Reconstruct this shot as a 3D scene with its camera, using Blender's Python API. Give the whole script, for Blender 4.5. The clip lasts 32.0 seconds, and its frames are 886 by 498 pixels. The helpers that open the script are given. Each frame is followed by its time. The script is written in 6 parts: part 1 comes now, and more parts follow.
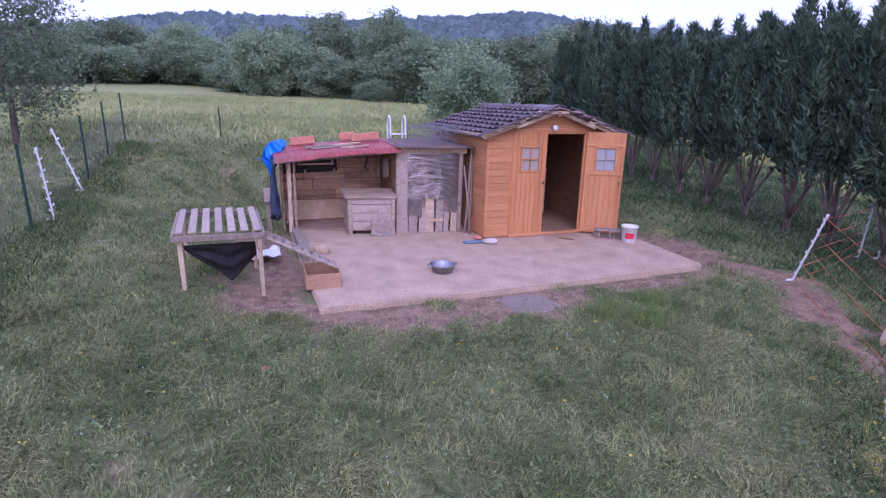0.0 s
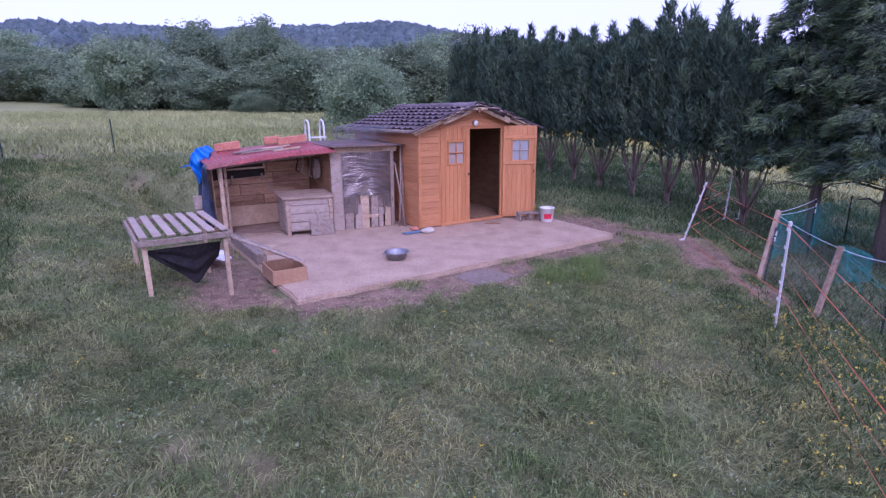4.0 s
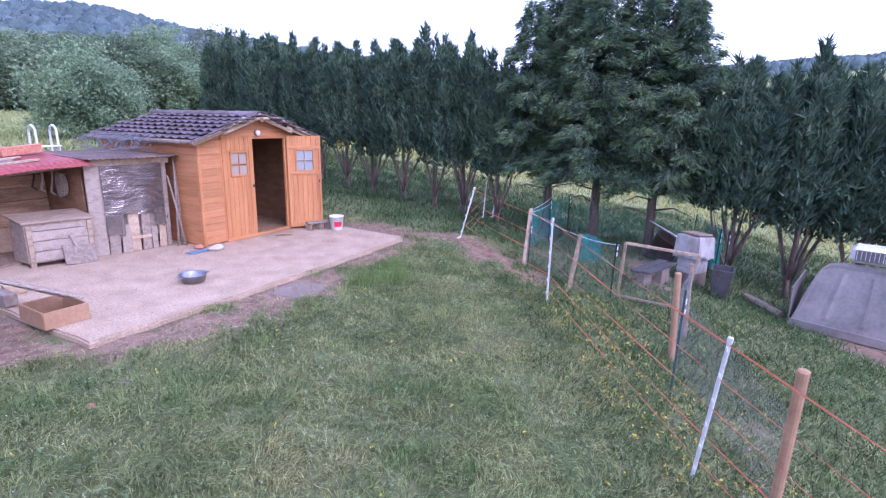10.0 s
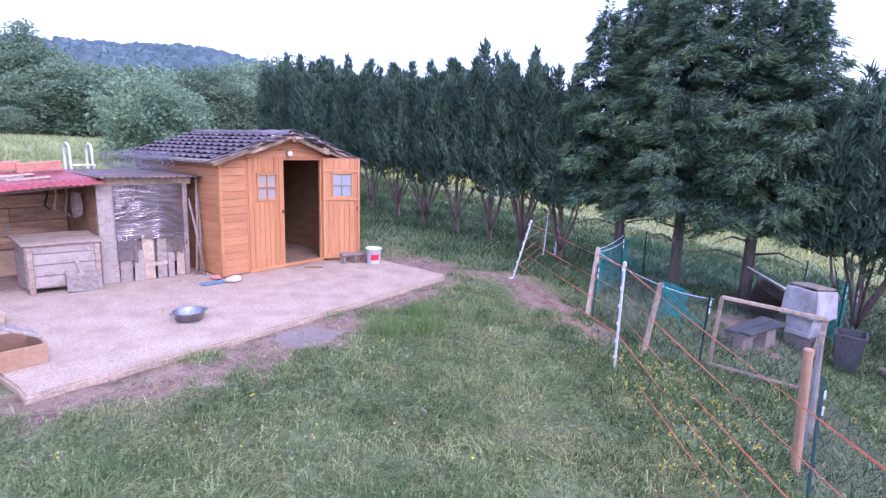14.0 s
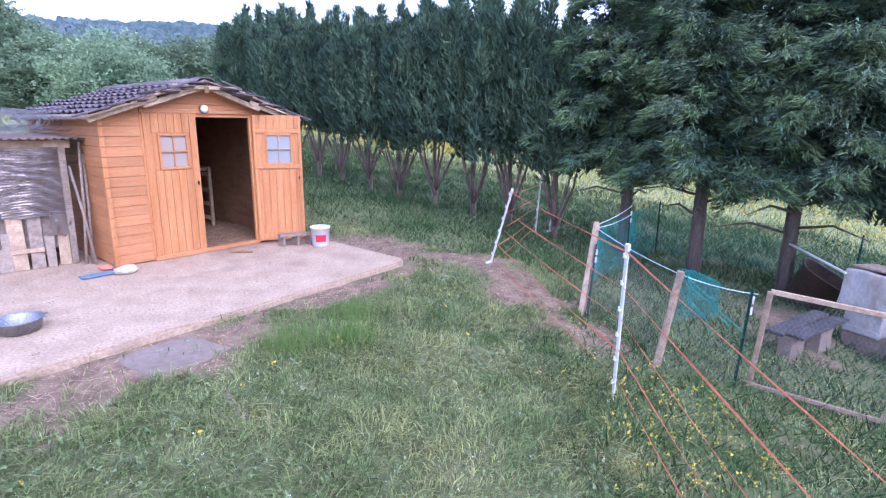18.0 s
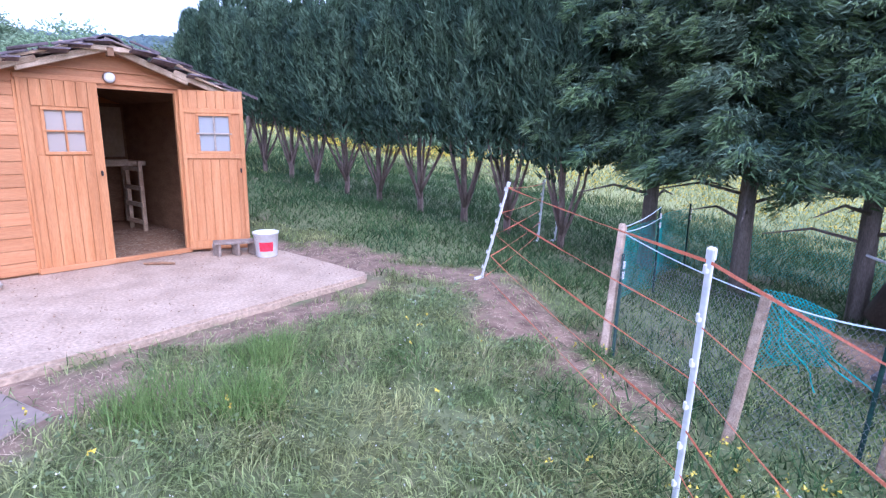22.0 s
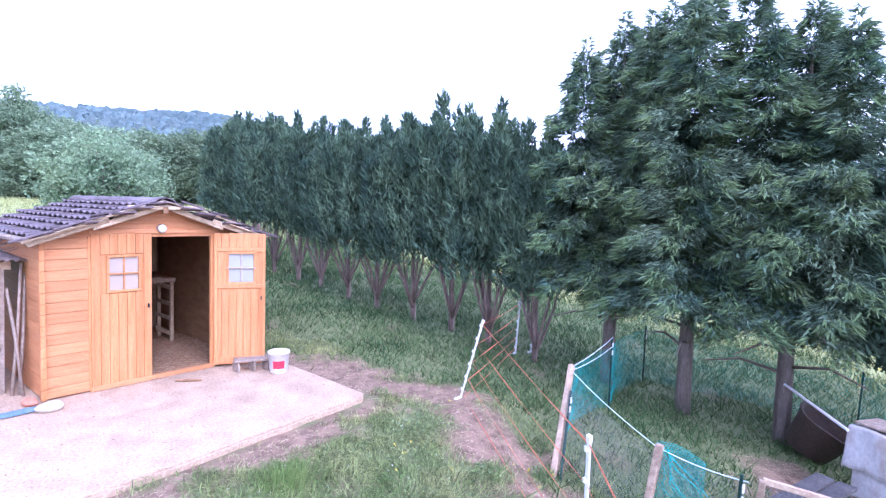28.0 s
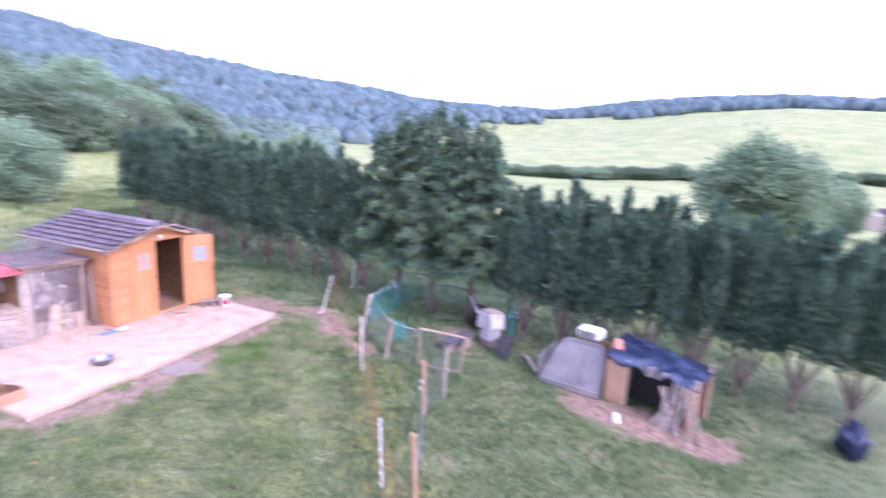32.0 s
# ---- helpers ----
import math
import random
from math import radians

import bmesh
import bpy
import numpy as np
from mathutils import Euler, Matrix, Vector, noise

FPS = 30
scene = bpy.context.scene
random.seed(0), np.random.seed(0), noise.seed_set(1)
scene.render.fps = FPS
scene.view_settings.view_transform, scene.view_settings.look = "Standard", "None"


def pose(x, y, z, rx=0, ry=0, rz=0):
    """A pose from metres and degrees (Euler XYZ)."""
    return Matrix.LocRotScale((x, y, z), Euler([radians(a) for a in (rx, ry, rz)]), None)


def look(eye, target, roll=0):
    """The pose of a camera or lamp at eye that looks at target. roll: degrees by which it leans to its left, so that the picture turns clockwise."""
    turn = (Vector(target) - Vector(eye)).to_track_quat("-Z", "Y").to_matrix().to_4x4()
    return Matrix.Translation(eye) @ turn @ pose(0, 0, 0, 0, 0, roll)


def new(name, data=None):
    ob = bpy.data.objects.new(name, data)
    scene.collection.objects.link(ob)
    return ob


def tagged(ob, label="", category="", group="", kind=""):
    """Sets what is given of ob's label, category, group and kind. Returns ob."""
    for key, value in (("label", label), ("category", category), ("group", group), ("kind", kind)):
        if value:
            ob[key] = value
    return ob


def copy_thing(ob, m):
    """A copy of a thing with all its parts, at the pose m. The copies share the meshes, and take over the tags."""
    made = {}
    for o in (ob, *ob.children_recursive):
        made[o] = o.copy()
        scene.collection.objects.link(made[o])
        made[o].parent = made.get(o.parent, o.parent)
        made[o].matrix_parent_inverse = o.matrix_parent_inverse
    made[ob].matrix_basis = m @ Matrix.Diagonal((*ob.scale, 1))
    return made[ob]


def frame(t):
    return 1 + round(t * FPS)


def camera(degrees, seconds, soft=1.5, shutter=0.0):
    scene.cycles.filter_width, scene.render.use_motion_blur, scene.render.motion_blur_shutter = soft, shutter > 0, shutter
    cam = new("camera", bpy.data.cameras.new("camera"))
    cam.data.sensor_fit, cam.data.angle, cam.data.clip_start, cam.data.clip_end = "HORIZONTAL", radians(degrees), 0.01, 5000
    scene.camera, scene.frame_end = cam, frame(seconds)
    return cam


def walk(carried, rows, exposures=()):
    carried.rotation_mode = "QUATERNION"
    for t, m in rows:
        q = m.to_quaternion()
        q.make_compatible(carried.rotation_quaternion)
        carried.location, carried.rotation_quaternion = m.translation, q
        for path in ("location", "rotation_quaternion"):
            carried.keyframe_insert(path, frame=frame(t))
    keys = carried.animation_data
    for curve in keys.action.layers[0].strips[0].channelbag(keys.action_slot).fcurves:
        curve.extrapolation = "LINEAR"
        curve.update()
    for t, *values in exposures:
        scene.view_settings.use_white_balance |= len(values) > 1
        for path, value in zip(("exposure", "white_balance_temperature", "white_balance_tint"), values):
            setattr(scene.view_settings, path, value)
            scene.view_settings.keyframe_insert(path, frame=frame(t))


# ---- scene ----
# ---- camera ----
cam = camera(80.0, 32.0, soft=1.25, shutter=0.4)
PATH = [
    (0, (-3.489, -7.900, 2.191), (74.45, -1.23, -18.87)),
    (0.5, (-3.573, -7.954, 2.135), (74.46, -1.39, -19.58)),
    (1, (-3.742, -7.967, 1.884), (75.85, -0.19, -28.10)),
    (1.5, (-3.885, -8.013, 1.871), (75.69, 0.02, -28.00)),
    (2, (-4.050, -8.047, 1.893), (75.48, 0.09, -27.82)),
    (2.5, (-4.200, -8.042, 1.942), (75.30, 0.38, -29.29)),
    (3, (-4.366, -8.008, 1.980), (75.35, 0.34, -32.08)),
    (3.5, (-4.471, -8.025, 2.006), (75.42, 0.58, -32.18)),
    (5.5, (-4.719, -8.130, 2.131), (74.91, 0.30, -31.65)),
    (6, (-4.741, -8.148, 2.163), (74.71, 0.28, -31.37)),
    (6.5, (-4.730, -8.168, 2.214), (75.09, 0.35, -30.91)),
    (7, (-4.732, -8.164, 2.343), (74.88, 0.61, -30.98)),
    (7.5, (-4.722, -8.163, 2.402), (74.90, 0.46, -30.93)),
    (8, (-4.750, -8.117, 2.364), (75.12, 0.04, -32.78)),
    (8.5, (-4.854, -8.006, 2.292), (75.34, -0.08, -38.40)),
    (9, (-4.997, -7.879, 2.140), (76.03, -0.05, -49.23)),
    (9.5, (-5.276, -7.682, 2.185), (75.85, -0.53, -59.10)),
    (10, (-5.258, -7.689, 2.147), (75.98, -1.06, -58.97)),
    (10.5, (-5.605, -7.632, 2.183), (76.36, -1.69, -68.00)),
    (11, (-5.627, -7.539, 2.283), (75.77, -1.57, -68.77)),
    (11.5, (-5.334, -7.694, 2.125), (76.52, -1.37, -63.51)),
    (12, (-4.812, -7.949, 2.039), (76.12, -0.12, -50.26)),
    (12.5, (-4.628, -7.935, 2.125), (67.02, 0.62, -50.55)),
    (13, (-4.369, -7.715, 2.123), (74.04, -0.32, -50.98)),
    (13.5, (-4.216, -7.431, 1.957), (80.16, -1.87, -51.54)),
    (15.5, (-2.781, -6.911, 2.002), (74.63, -0.70, -50.33)),
    (16, (-2.506, -6.731, 1.982), (78.36, -0.88, -50.28)),
    (16.5, (-2.317, -6.638, 1.971), (78.01, -0.65, -50.36)),
    (17, (-2.216, -6.612, 1.833), (77.36, -0.75, -50.38)),
    (17.5, (-2.170, -6.638, 1.728), (77.24, -0.60, -50.58)),
    (18, (-2.179, -6.696, 1.666), (76.72, -0.65, -50.32)),
    (18.5, (-2.220, -6.757, 1.647), (76.25, -0.78, -50.26)),
    (19, (-2.327, -6.836, 1.662), (72.20, -0.05, -50.73)),
    (19.5, (-2.295, -6.816, 1.705), (68.51, 0.61, -51.02)),
    (20, (-1.941, -6.594, 1.657), (71.96, 0.52, -50.48)),
    (20.5, (-1.586, -6.348, 1.604), (74.21, 0.01, -50.37)),
    (21, (-1.195, -6.089, 1.520), (80.25, -1.34, -50.12)),
    (21.5, (-0.989, -5.969, 1.421), (79.21, -1.19, -50.15)),
    (22, (-0.869, -5.924, 1.289), (78.25, -0.84, -50.25)),
    (22.5, (-0.826, -5.920, 1.198), (77.63, -0.45, -50.36)),
    (23, (-0.812, -5.957, 1.173), (77.37, -0.42, -50.32)),
    (23.5, (-0.852, -6.008, 1.192), (77.03, -0.23, -50.34)),
    (24, (-0.914, -6.088, 1.263), (76.51, -0.22, -50.15)),
    (24.5, (-0.976, -6.167, 1.242), (76.68, -0.40, -49.88)),
    (26.5, (-1.394, -6.512, 1.325), (75.14, -0.49, -51.11)),
    (27, (-1.312, -6.568, 1.654), (75.21, -0.97, -50.23)),
    (27.5, (-1.475, -6.519, 2.045), (81.40, -2.16, -51.08)),
    (28, (-1.566, -6.650, 2.138), (85.92, -1.94, -50.37)),
    (28.5, (-1.959, -6.951, 2.240), (82.00, -2.05, -50.48)),
    (29, (-2.569, -7.398, 2.299), (79.79, -1.21, -50.61)),
    (29.5, (-3.142, -7.873, 2.347), (79.16, -1.58, -50.75)),
    (30, (-3.809, -8.386, 2.400), (79.35, -1.50, -50.89)),
    (30.5, (-4.612, -8.888, 2.557), (78.95, -1.09, -51.09)),
    (31, (-5.340, -9.410, 3.082), (79.57, -2.34, -51.31)),
    (31.5, (-6.036, -9.931, 3.679), (80.12, -2.12, -51.42)),
    (32, (-6.974, -10.750, 4.333), (78.19, -2.90, -65.43)),
]
walk(cam, [(t, pose(*p, *a)) for t, p, a in PATH],
     exposures=[(0, 0.43, 4980, 50), (2, 0.34, 4930, 53), (5, 0.33, 4950, 57), (8, 0.38, 4960, 56), (9, 0.43, 4950, 52), (10, 1.05, 4900, 40), (11, 1.25, 4880, 38), (12, 1.35, 4850, 38), (13, 1.2, 4800, 43), (16, 1.22, 4850, 31), (17, 1.33, 4860, 29), (20, 1.23, 4790, 33), (23, 1.36, 4720, 29), (26.5, 1.25, 4730, 30), (27, 1.25, 4720, 30), (28, 1.78, 4820, 33), (29, 1.88, 4960, 32), (30, 1.74, 5030, 36), (32, 1.7, 5110, 43)])

# ---- light: an evening under thin bright cloud ----
world = bpy.data.worlds.new("evening_sky")
scene.world = world
world.use_nodes = True
wn = world.node_tree
sky = wn.nodes.new("ShaderNodeTexSky")
sky.sky_type, sky.sun_disc = "NISHITA", False
sky.sun_elevation, sky.sun_rotation = radians(38), radians(197)
sky.dust_density, sky.ozone_density, sky.air_density = 4.5, 1.5, 1.0
veil = wn.nodes.new("ShaderNodeMix")  # thin even cloud over the blue
veil.data_type = "RGBA"
veil.inputs[0].default_value, veil.inputs[7].default_value = 0.6, (7.0, 7.1, 7.4, 1)
wn.links.new(sky.outputs[0], veil.inputs[6])
wn.links.new(veil.outputs[2], wn.nodes["Background"].inputs[0])
wn.nodes["Background"].inputs[1].default_value = 0.15
sun = new("sun", bpy.data.lights.new("sun", "SUN"))
sun.data.energy, sun.data.angle, sun.data.color = 0.6, radians(25), (1.0, 0.95, 0.9)
sun.matrix_world = look((-6, -20, 19), (0, 0, 0))

# ---- materials ----
def surf(name, a, b, scale=6.0, rough=0.85, bump=0.25, metal=0.0, stretch=(1, 1, 1), vary=0.0, island=0.0, fine=8.0, c=None, cscale=1.5, camount=0.5, spec=0.3, grit=1.0):
    """Two colours mixed by coarse and fine noise, an optional third in large stains, fine relief; vary and island change the value piece by piece."""
    m = bpy.data.materials.new(name)
    m.use_nodes = True
    n, k = m.node_tree.nodes, m.node_tree.links
    p = n["Principled BSDF"]
    tc, mp = n.new("ShaderNodeTexCoord"), n.new("ShaderNodeMapping")
    mp.inputs["Scale"].default_value = stretch
    k.new(tc.outputs["Object"], mp.inputs[0])
    def nz(sc, det=5.0, src=mp):
        t = n.new("ShaderNodeTexNoise")
        t.inputs["Scale"].default_value, t.inputs["Detail"].default_value = sc, det
        k.new(src.outputs[0], t.inputs["Vector"])
        return t
    def mix(fac, x, y, mode="MIX"):
        q = n.new("ShaderNodeMix")
        q.data_type, q.blend_type = "RGBA", mode
        for sock, v in ((q.inputs[0], fac), (q.inputs[6], x), (q.inputs[7], y)):
            if isinstance(v, (tuple, float)):
                sock.default_value = (*v, 1) if isinstance(v, tuple) else v
            else:
                k.new(v, sock)
        return q.outputs[2]
    big, small = nz(scale), nz(scale * fine, 3.0)
    ramp = n.new("ShaderNodeMapRange")
    ramp.inputs[1].default_value, ramp.inputs[2].default_value = 0.32, 0.68
    k.new(big.outputs[0], ramp.inputs[0])
    col = mix(ramp.outputs[0], a, b)
    grain = n.new("ShaderNodeMapRange")
    grain.inputs[1].default_value, grain.inputs[2].default_value, grain.inputs[3].default_value, grain.inputs[4].default_value = 0.3, 0.7, 1 - 0.28 * grit, 1 + 0.22 * grit
    k.new(small.outputs[0], grain.inputs[0])
    if c:
        stain = nz(cscale, 4.0)
        sr = n.new("ShaderNodeMapRange")
        sr.inputs[1].default_value, sr.inputs[2].default_value, sr.inputs[4].default_value = 0.5, 0.66, camount
        k.new(stain.outputs[0], sr.inputs[0])
        col = mix(sr.outputs[0], col, c)
    value = grain.outputs[0]
    for amount, node, out in ((vary, "ShaderNodeObjectInfo", "Random"), (island, "ShaderNodeNewGeometry", "Random Per Island")):
        if amount:
            o, r, u = n.new(node), n.new("ShaderNodeMapRange"), n.new("ShaderNodeMath")
            r.inputs[3].default_value, r.inputs[4].default_value = 1 - amount, 1 + amount
            u.operation = "MULTIPLY"
            k.new(o.outputs[out], r.inputs[0])
            k.new(r.outputs[0], u.inputs[0])
            k.new(value, u.inputs[1])
            value = u.outputs[0]
    hs = n.new("ShaderNodeHueSaturation")
    k.new(value, hs.inputs["Value"])
    k.new(col, hs.inputs["Color"])
    k.new(hs.outputs[0], p.inputs["Base Color"])
    p.inputs["Roughness"].default_value, p.inputs["Metallic"].default_value = rough, metal
    p.inputs["Specular IOR Level"].default_value = spec
    if bump:
        bp = n.new("ShaderNodeBump")
        bp.inputs["Strength"].default_value, bp.inputs["Distance"].default_value = bump, 0.02
        k.new(small.outputs[0], bp.inputs["Height"])
        k.new(bp.outputs[0], p.inputs["Normal"])
    return m


def leafy(name, a, b, scale=2.0, island=0.4, c=None, glow=0.25, vary=0.0, camount=0.5):
    """Foliage: colour by clump and by leaf, with some light passing through."""
    m = surf(name, a, b, scale, 0.6, 0, island=island, vary=vary, fine=10, c=c, cscale=scale * 0.4, spec=0.2, camount=camount)
    n, k = m.node_tree.nodes, m.node_tree.links
    p, out = n["Principled BSDF"], n["Material Output"]
    tr, add = n.new("ShaderNodeBsdfTranslucent"), n.new("ShaderNodeMixShader")
    k.new(p.inputs["Base Color"].links[0].from_socket, tr.inputs[0])
    add.inputs[0].default_value = glow
    k.new(p.outputs[0], add.inputs[1])
    k.new(tr.outputs[0], add.inputs[2])
    k.new(add.outputs[0], out.inputs[0])
    return m


ORANGE = surf("orange_stained_wood", (0.49, 0.205, 0.075), (0.56, 0.27, 0.116), 5, 0.5, 0.12, grit=0.5, stretch=(6, 6, 0.5), vary=0.07, c=(0.33, 0.13, 0.05), cscale=0.5, camount=0.5)
ORANGE_H = surf("orange_stained_siding", (0.475, 0.204, 0.084), (0.54, 0.262, 0.12), 5, 0.5, 0.12, grit=0.5, stretch=(0.6, 0.6, 7), vary=0.07, c=(0.34, 0.15, 0.06), cscale=0.8, camount=0.5)
# Browner than the outer boards: the shade indoors is put into this colour.
DARKWOOD = surf("dark_wood_with_inner_shade", (0.2, 0.11, 0.06), (0.29, 0.168, 0.092), 4, 0.8, 0.2, stretch=(1, 1, 3), vary=0.12)
GREYWOOD = surf("weathered_grey_wood", (0.23, 0.18, 0.145), (0.36, 0.295, 0.245), 5, 0.85, 0.4, stretch=(4, 4, 4), vary=0.16, c=(0.25, 0.18, 0.13), cscale=3, camount=0.6)
PALEWOOD = surf("pale_raw_wood", (0.45, 0.33, 0.22), (0.58, 0.45, 0.32), 6, 0.8, 0.3, stretch=(3, 3, 3), vary=0.15, c=(0.32, 0.22, 0.14), cscale=2, camount=0.5)
PLYWOOD = surf("stained_plywood", (0.43, 0.26, 0.15), (0.56, 0.37, 0.23), 3, 0.8, 0.2, stretch=(0.7, 1, 5), vary=0.2, c=(0.22, 0.12, 0.07), cscale=2.2, camount=0.7)
WHITEWASH = surf("flaked_whitewashed_boards", (0.31, 0.245, 0.195), (0.48, 0.41, 0.35), 5, 0.85, 0.4, stretch=(1.6, 3, 3), vary=0.1, c=(0.25, 0.17, 0.115), cscale=5, camount=0.5)
TILE = surf("violet_brown_roof_tile", (0.085, 0.065, 0.07), (0.135, 0.107, 0.115), 5, 0.85, 0.3, vary=0.2, c=(0.25, 0.21, 0.23), cscale=2, camount=0.5)
REDSHEET = surf("faded_red_roof_sheet", (0.25, 0.048, 0.05), (0.34, 0.078, 0.075), 3, 0.5, 0.15, c=(0.24, 0.1, 0.09), cscale=2, camount=0.7)
DARKSHEET = surf("dark_rusty_corrugated_sheet", (0.1, 0.075, 0.07), (0.18, 0.13, 0.11), 4, 0.6, 0.2, metal=0.3, c=(0.25, 0.12, 0.07), cscale=3)
TERRACOTTA = surf("terracotta", (0.5, 0.2, 0.13), (0.6, 0.28, 0.19), 8, 0.85, 0.3, vary=0.1)
BLUETARP = surf("blue_tarpaulin", (0.01, 0.13, 0.5), (0.03, 0.22, 0.68), 5, 0.4, 0.3, spec=0.5)
NAVYTARP = surf("dark_blue_tarpaulin", (0.01, 0.014, 0.035), (0.022, 0.032, 0.07), 4, 0.35, 0.3, spec=0.5, c=(0.1, 0.13, 0.2), cscale=2)
CONCRETE = surf("dusty_concrete", (0.41, 0.3, 0.21), (0.49, 0.37, 0.265), 3.0, 0.92, 0.6, fine=14, c=(0.27, 0.195, 0.14), cscale=2.6, camount=0.38, grit=0.9)
PADSTONE = surf("grey_concrete_pad", (0.2, 0.155, 0.128), (0.26, 0.205, 0.172), 2, 0.9, 0.12, grit=0.5, c=(0.24, 0.19, 0.15), cscale=1.5)
STONE = surf("pale_stone", (0.4, 0.36, 0.3), (0.52, 0.47, 0.4), 8, 0.9, 0.5, vary=0.15)
WHITEPLASTIC = surf("white_plastic", (0.62, 0.62, 0.62), (0.7, 0.7, 0.7), 4, 0.4, 0.04, spec=0.5, c=(0.6, 0.58, 0.53), cscale=6, camount=0.3, grit=0.35)
REDPRINT = surf("red_print", (0.6, 0.03, 0.06), (0.66, 0.05, 0.08), 5, 0.45, 0)
STEEL = surf("galvanised_steel", (0.26, 0.26, 0.28), (0.36, 0.36, 0.38), 9, 0.45, 0.08, metal=0.9)
WIRE = surf("grey_wire", (0.2, 0.2, 0.22), (0.3, 0.3, 0.32), 9, 0.5, 0, metal=0.6)
TAPE = surf("orange_polytape", (0.6, 0.16, 0.08), (0.68, 0.23, 0.13), 20, 0.6, 0.1)
TEAL = surf("teal_netting", (0.02, 0.3, 0.28), (0.04, 0.38, 0.36), 6, 0.7, 0)
GREENPOST = surf("green_coated_steel", (0.01, 0.035, 0.03), (0.02, 0.055, 0.045), 6, 0.45, 0.05)
BLACKNET = surf("black_shade_net", (0.012, 0.011, 0.014), (0.035, 0.03, 0.035), 30, 0.8, 0.3)
ROPE = surf("pale_blue_rope", (0.5, 0.62, 0.68), (0.62, 0.72, 0.76), 30, 0.7, 0.1)
GREYPANEL = surf("grey_fibreglass", (0.13, 0.12, 0.117), (0.18, 0.168, 0.162), 2.5, 0.6, 0.12, c=(0.25, 0.22, 0.2), cscale=1.2, camount=0.6, grit=0.35)
CARTON = surf("tan_board", (0.34, 0.2, 0.115), (0.42, 0.26, 0.155), 3, 0.85, 0.1, c=(0.3, 0.19, 0.12), cscale=2, grit=0.35)
GREYBARK = surf("grey_bark", (0.13, 0.105, 0.092), (0.23, 0.19, 0.165), 6, 0.9, 0.6, stretch=(3, 3, 0.5))
BARK = surf("reddish_bark", (0.14, 0.1, 0.085), (0.27, 0.2, 0.17), 6, 0.9, 0.6, stretch=(3, 3, 0.5), vary=0.15, c=(0.34, 0.25, 0.21), cscale=4, camount=0.6)
CONIFER = leafy("cypress_foliage", (0.045, 0.085, 0.066), (0.135, 0.2, 0.12), 1.6, 0.5, c=(0.06, 0.1, 0.05))
SPRUCE = leafy("blue_green_conifer_foliage", (0.062, 0.116, 0.088), (0.185, 0.25, 0.158), 1.4, 0.5, c=(0.07, 0.12, 0.07))
BROADLEAF = leafy("broad_leaves", (0.16, 0.235, 0.14), (0.27, 0.345, 0.2), 0.5, 0.35, c=(0.2, 0.26, 0.17), vary=0.3, glow=0.4)
PALELEAF = leafy("pale_young_leaves", (0.09, 0.12, 0.06), (0.15, 0.18, 0.1), 0.6, 0.4)
# Blue distance haze is mixed into these leaf colours.
HAZYFARLEAF = leafy("hazed_far_wood_leaves", (0.11, 0.17, 0.18), (0.165, 0.22, 0.215), 0.25, 0.22, c=(0.2, 0.245, 0.23), glow=0.3)
SLOPELEAF = leafy("slope_wood_leaves", (0.1, 0.155, 0.125), (0.175, 0.235, 0.17), 0.3, 0.3, c=(0.2, 0.255, 0.18), glow=0.3)
GRASSBLADE = leafy("grass_blades", (0.125, 0.19, 0.06), (0.3, 0.33, 0.135), 2.6, 0.68, c=(0.4, 0.375, 0.165), camount=0.6, glow=0.4)
# Deep green of uncut grass, lowered further to hold the hedge's shade.
SHADEDLUSHBLADE = leafy("lush_shaded_grass_blades", (0.04, 0.088, 0.03), (0.08, 0.132, 0.043), 0.9, 0.45)
FRESHBLADE = leafy("fresh_grass_blades", (0.13, 0.22, 0.055), (0.23, 0.31, 0.1), 3.0, 0.3)
DRYBLADE = leafy("dry_grass_blades", (0.24, 0.23, 0.11), (0.35, 0.32, 0.17), 2.0, 0.4)
STRAW = surf("dry_straw", (0.36, 0.265, 0.175), (0.52, 0.4, 0.28), 9, 0.9, 0, island=0.35)
WEEDLEAF = leafy("broad_weed_leaves", (0.14, 0.205, 0.09), (0.25, 0.3, 0.155), 3.0, 0.4)
PETAL = surf("yellow_petals", (0.55, 0.42, 0.03), (0.62, 0.5, 0.08), 9, 0.6, 0)
DULLPETAL = surf("white_petals", (0.6, 0.6, 0.55), (0.7, 0.7, 0.65), 9, 0.6, 0)
DARKGREY = surf("worn_dark_grey", (0.055, 0.052, 0.055), (0.085, 0.08, 0.083), 5, 0.7, 0.2, c=(0.13, 0.115, 0.105), cscale=3, camount=0.5)
BROWNTUB = surf("dark_brown_plastic", (0.045, 0.03, 0.024), (0.075, 0.052, 0.04), 6, 0.6, 0.1)
# Knob and strap; also the flat black put where openings are in shade.
BLACKHOLE = surf("black_rubber_and_gap_shade", (0.022, 0.018, 0.018), (0.036, 0.03, 0.03), 9, 0.6, 0.1)


def clear(name, tint, rough, alpha, metal=0.0):
    m = bpy.data.materials.new(name)
    m.use_nodes = True
    p = m.node_tree.nodes["Principled BSDF"]
    p.inputs["Base Color"].default_value, p.inputs["Roughness"].default_value = (*tint, 1), rough
    p.inputs["Alpha"].default_value, p.inputs["Metallic"].default_value = alpha, metal
    p.inputs["Specular IOR Level"].default_value = 0.8
    return m


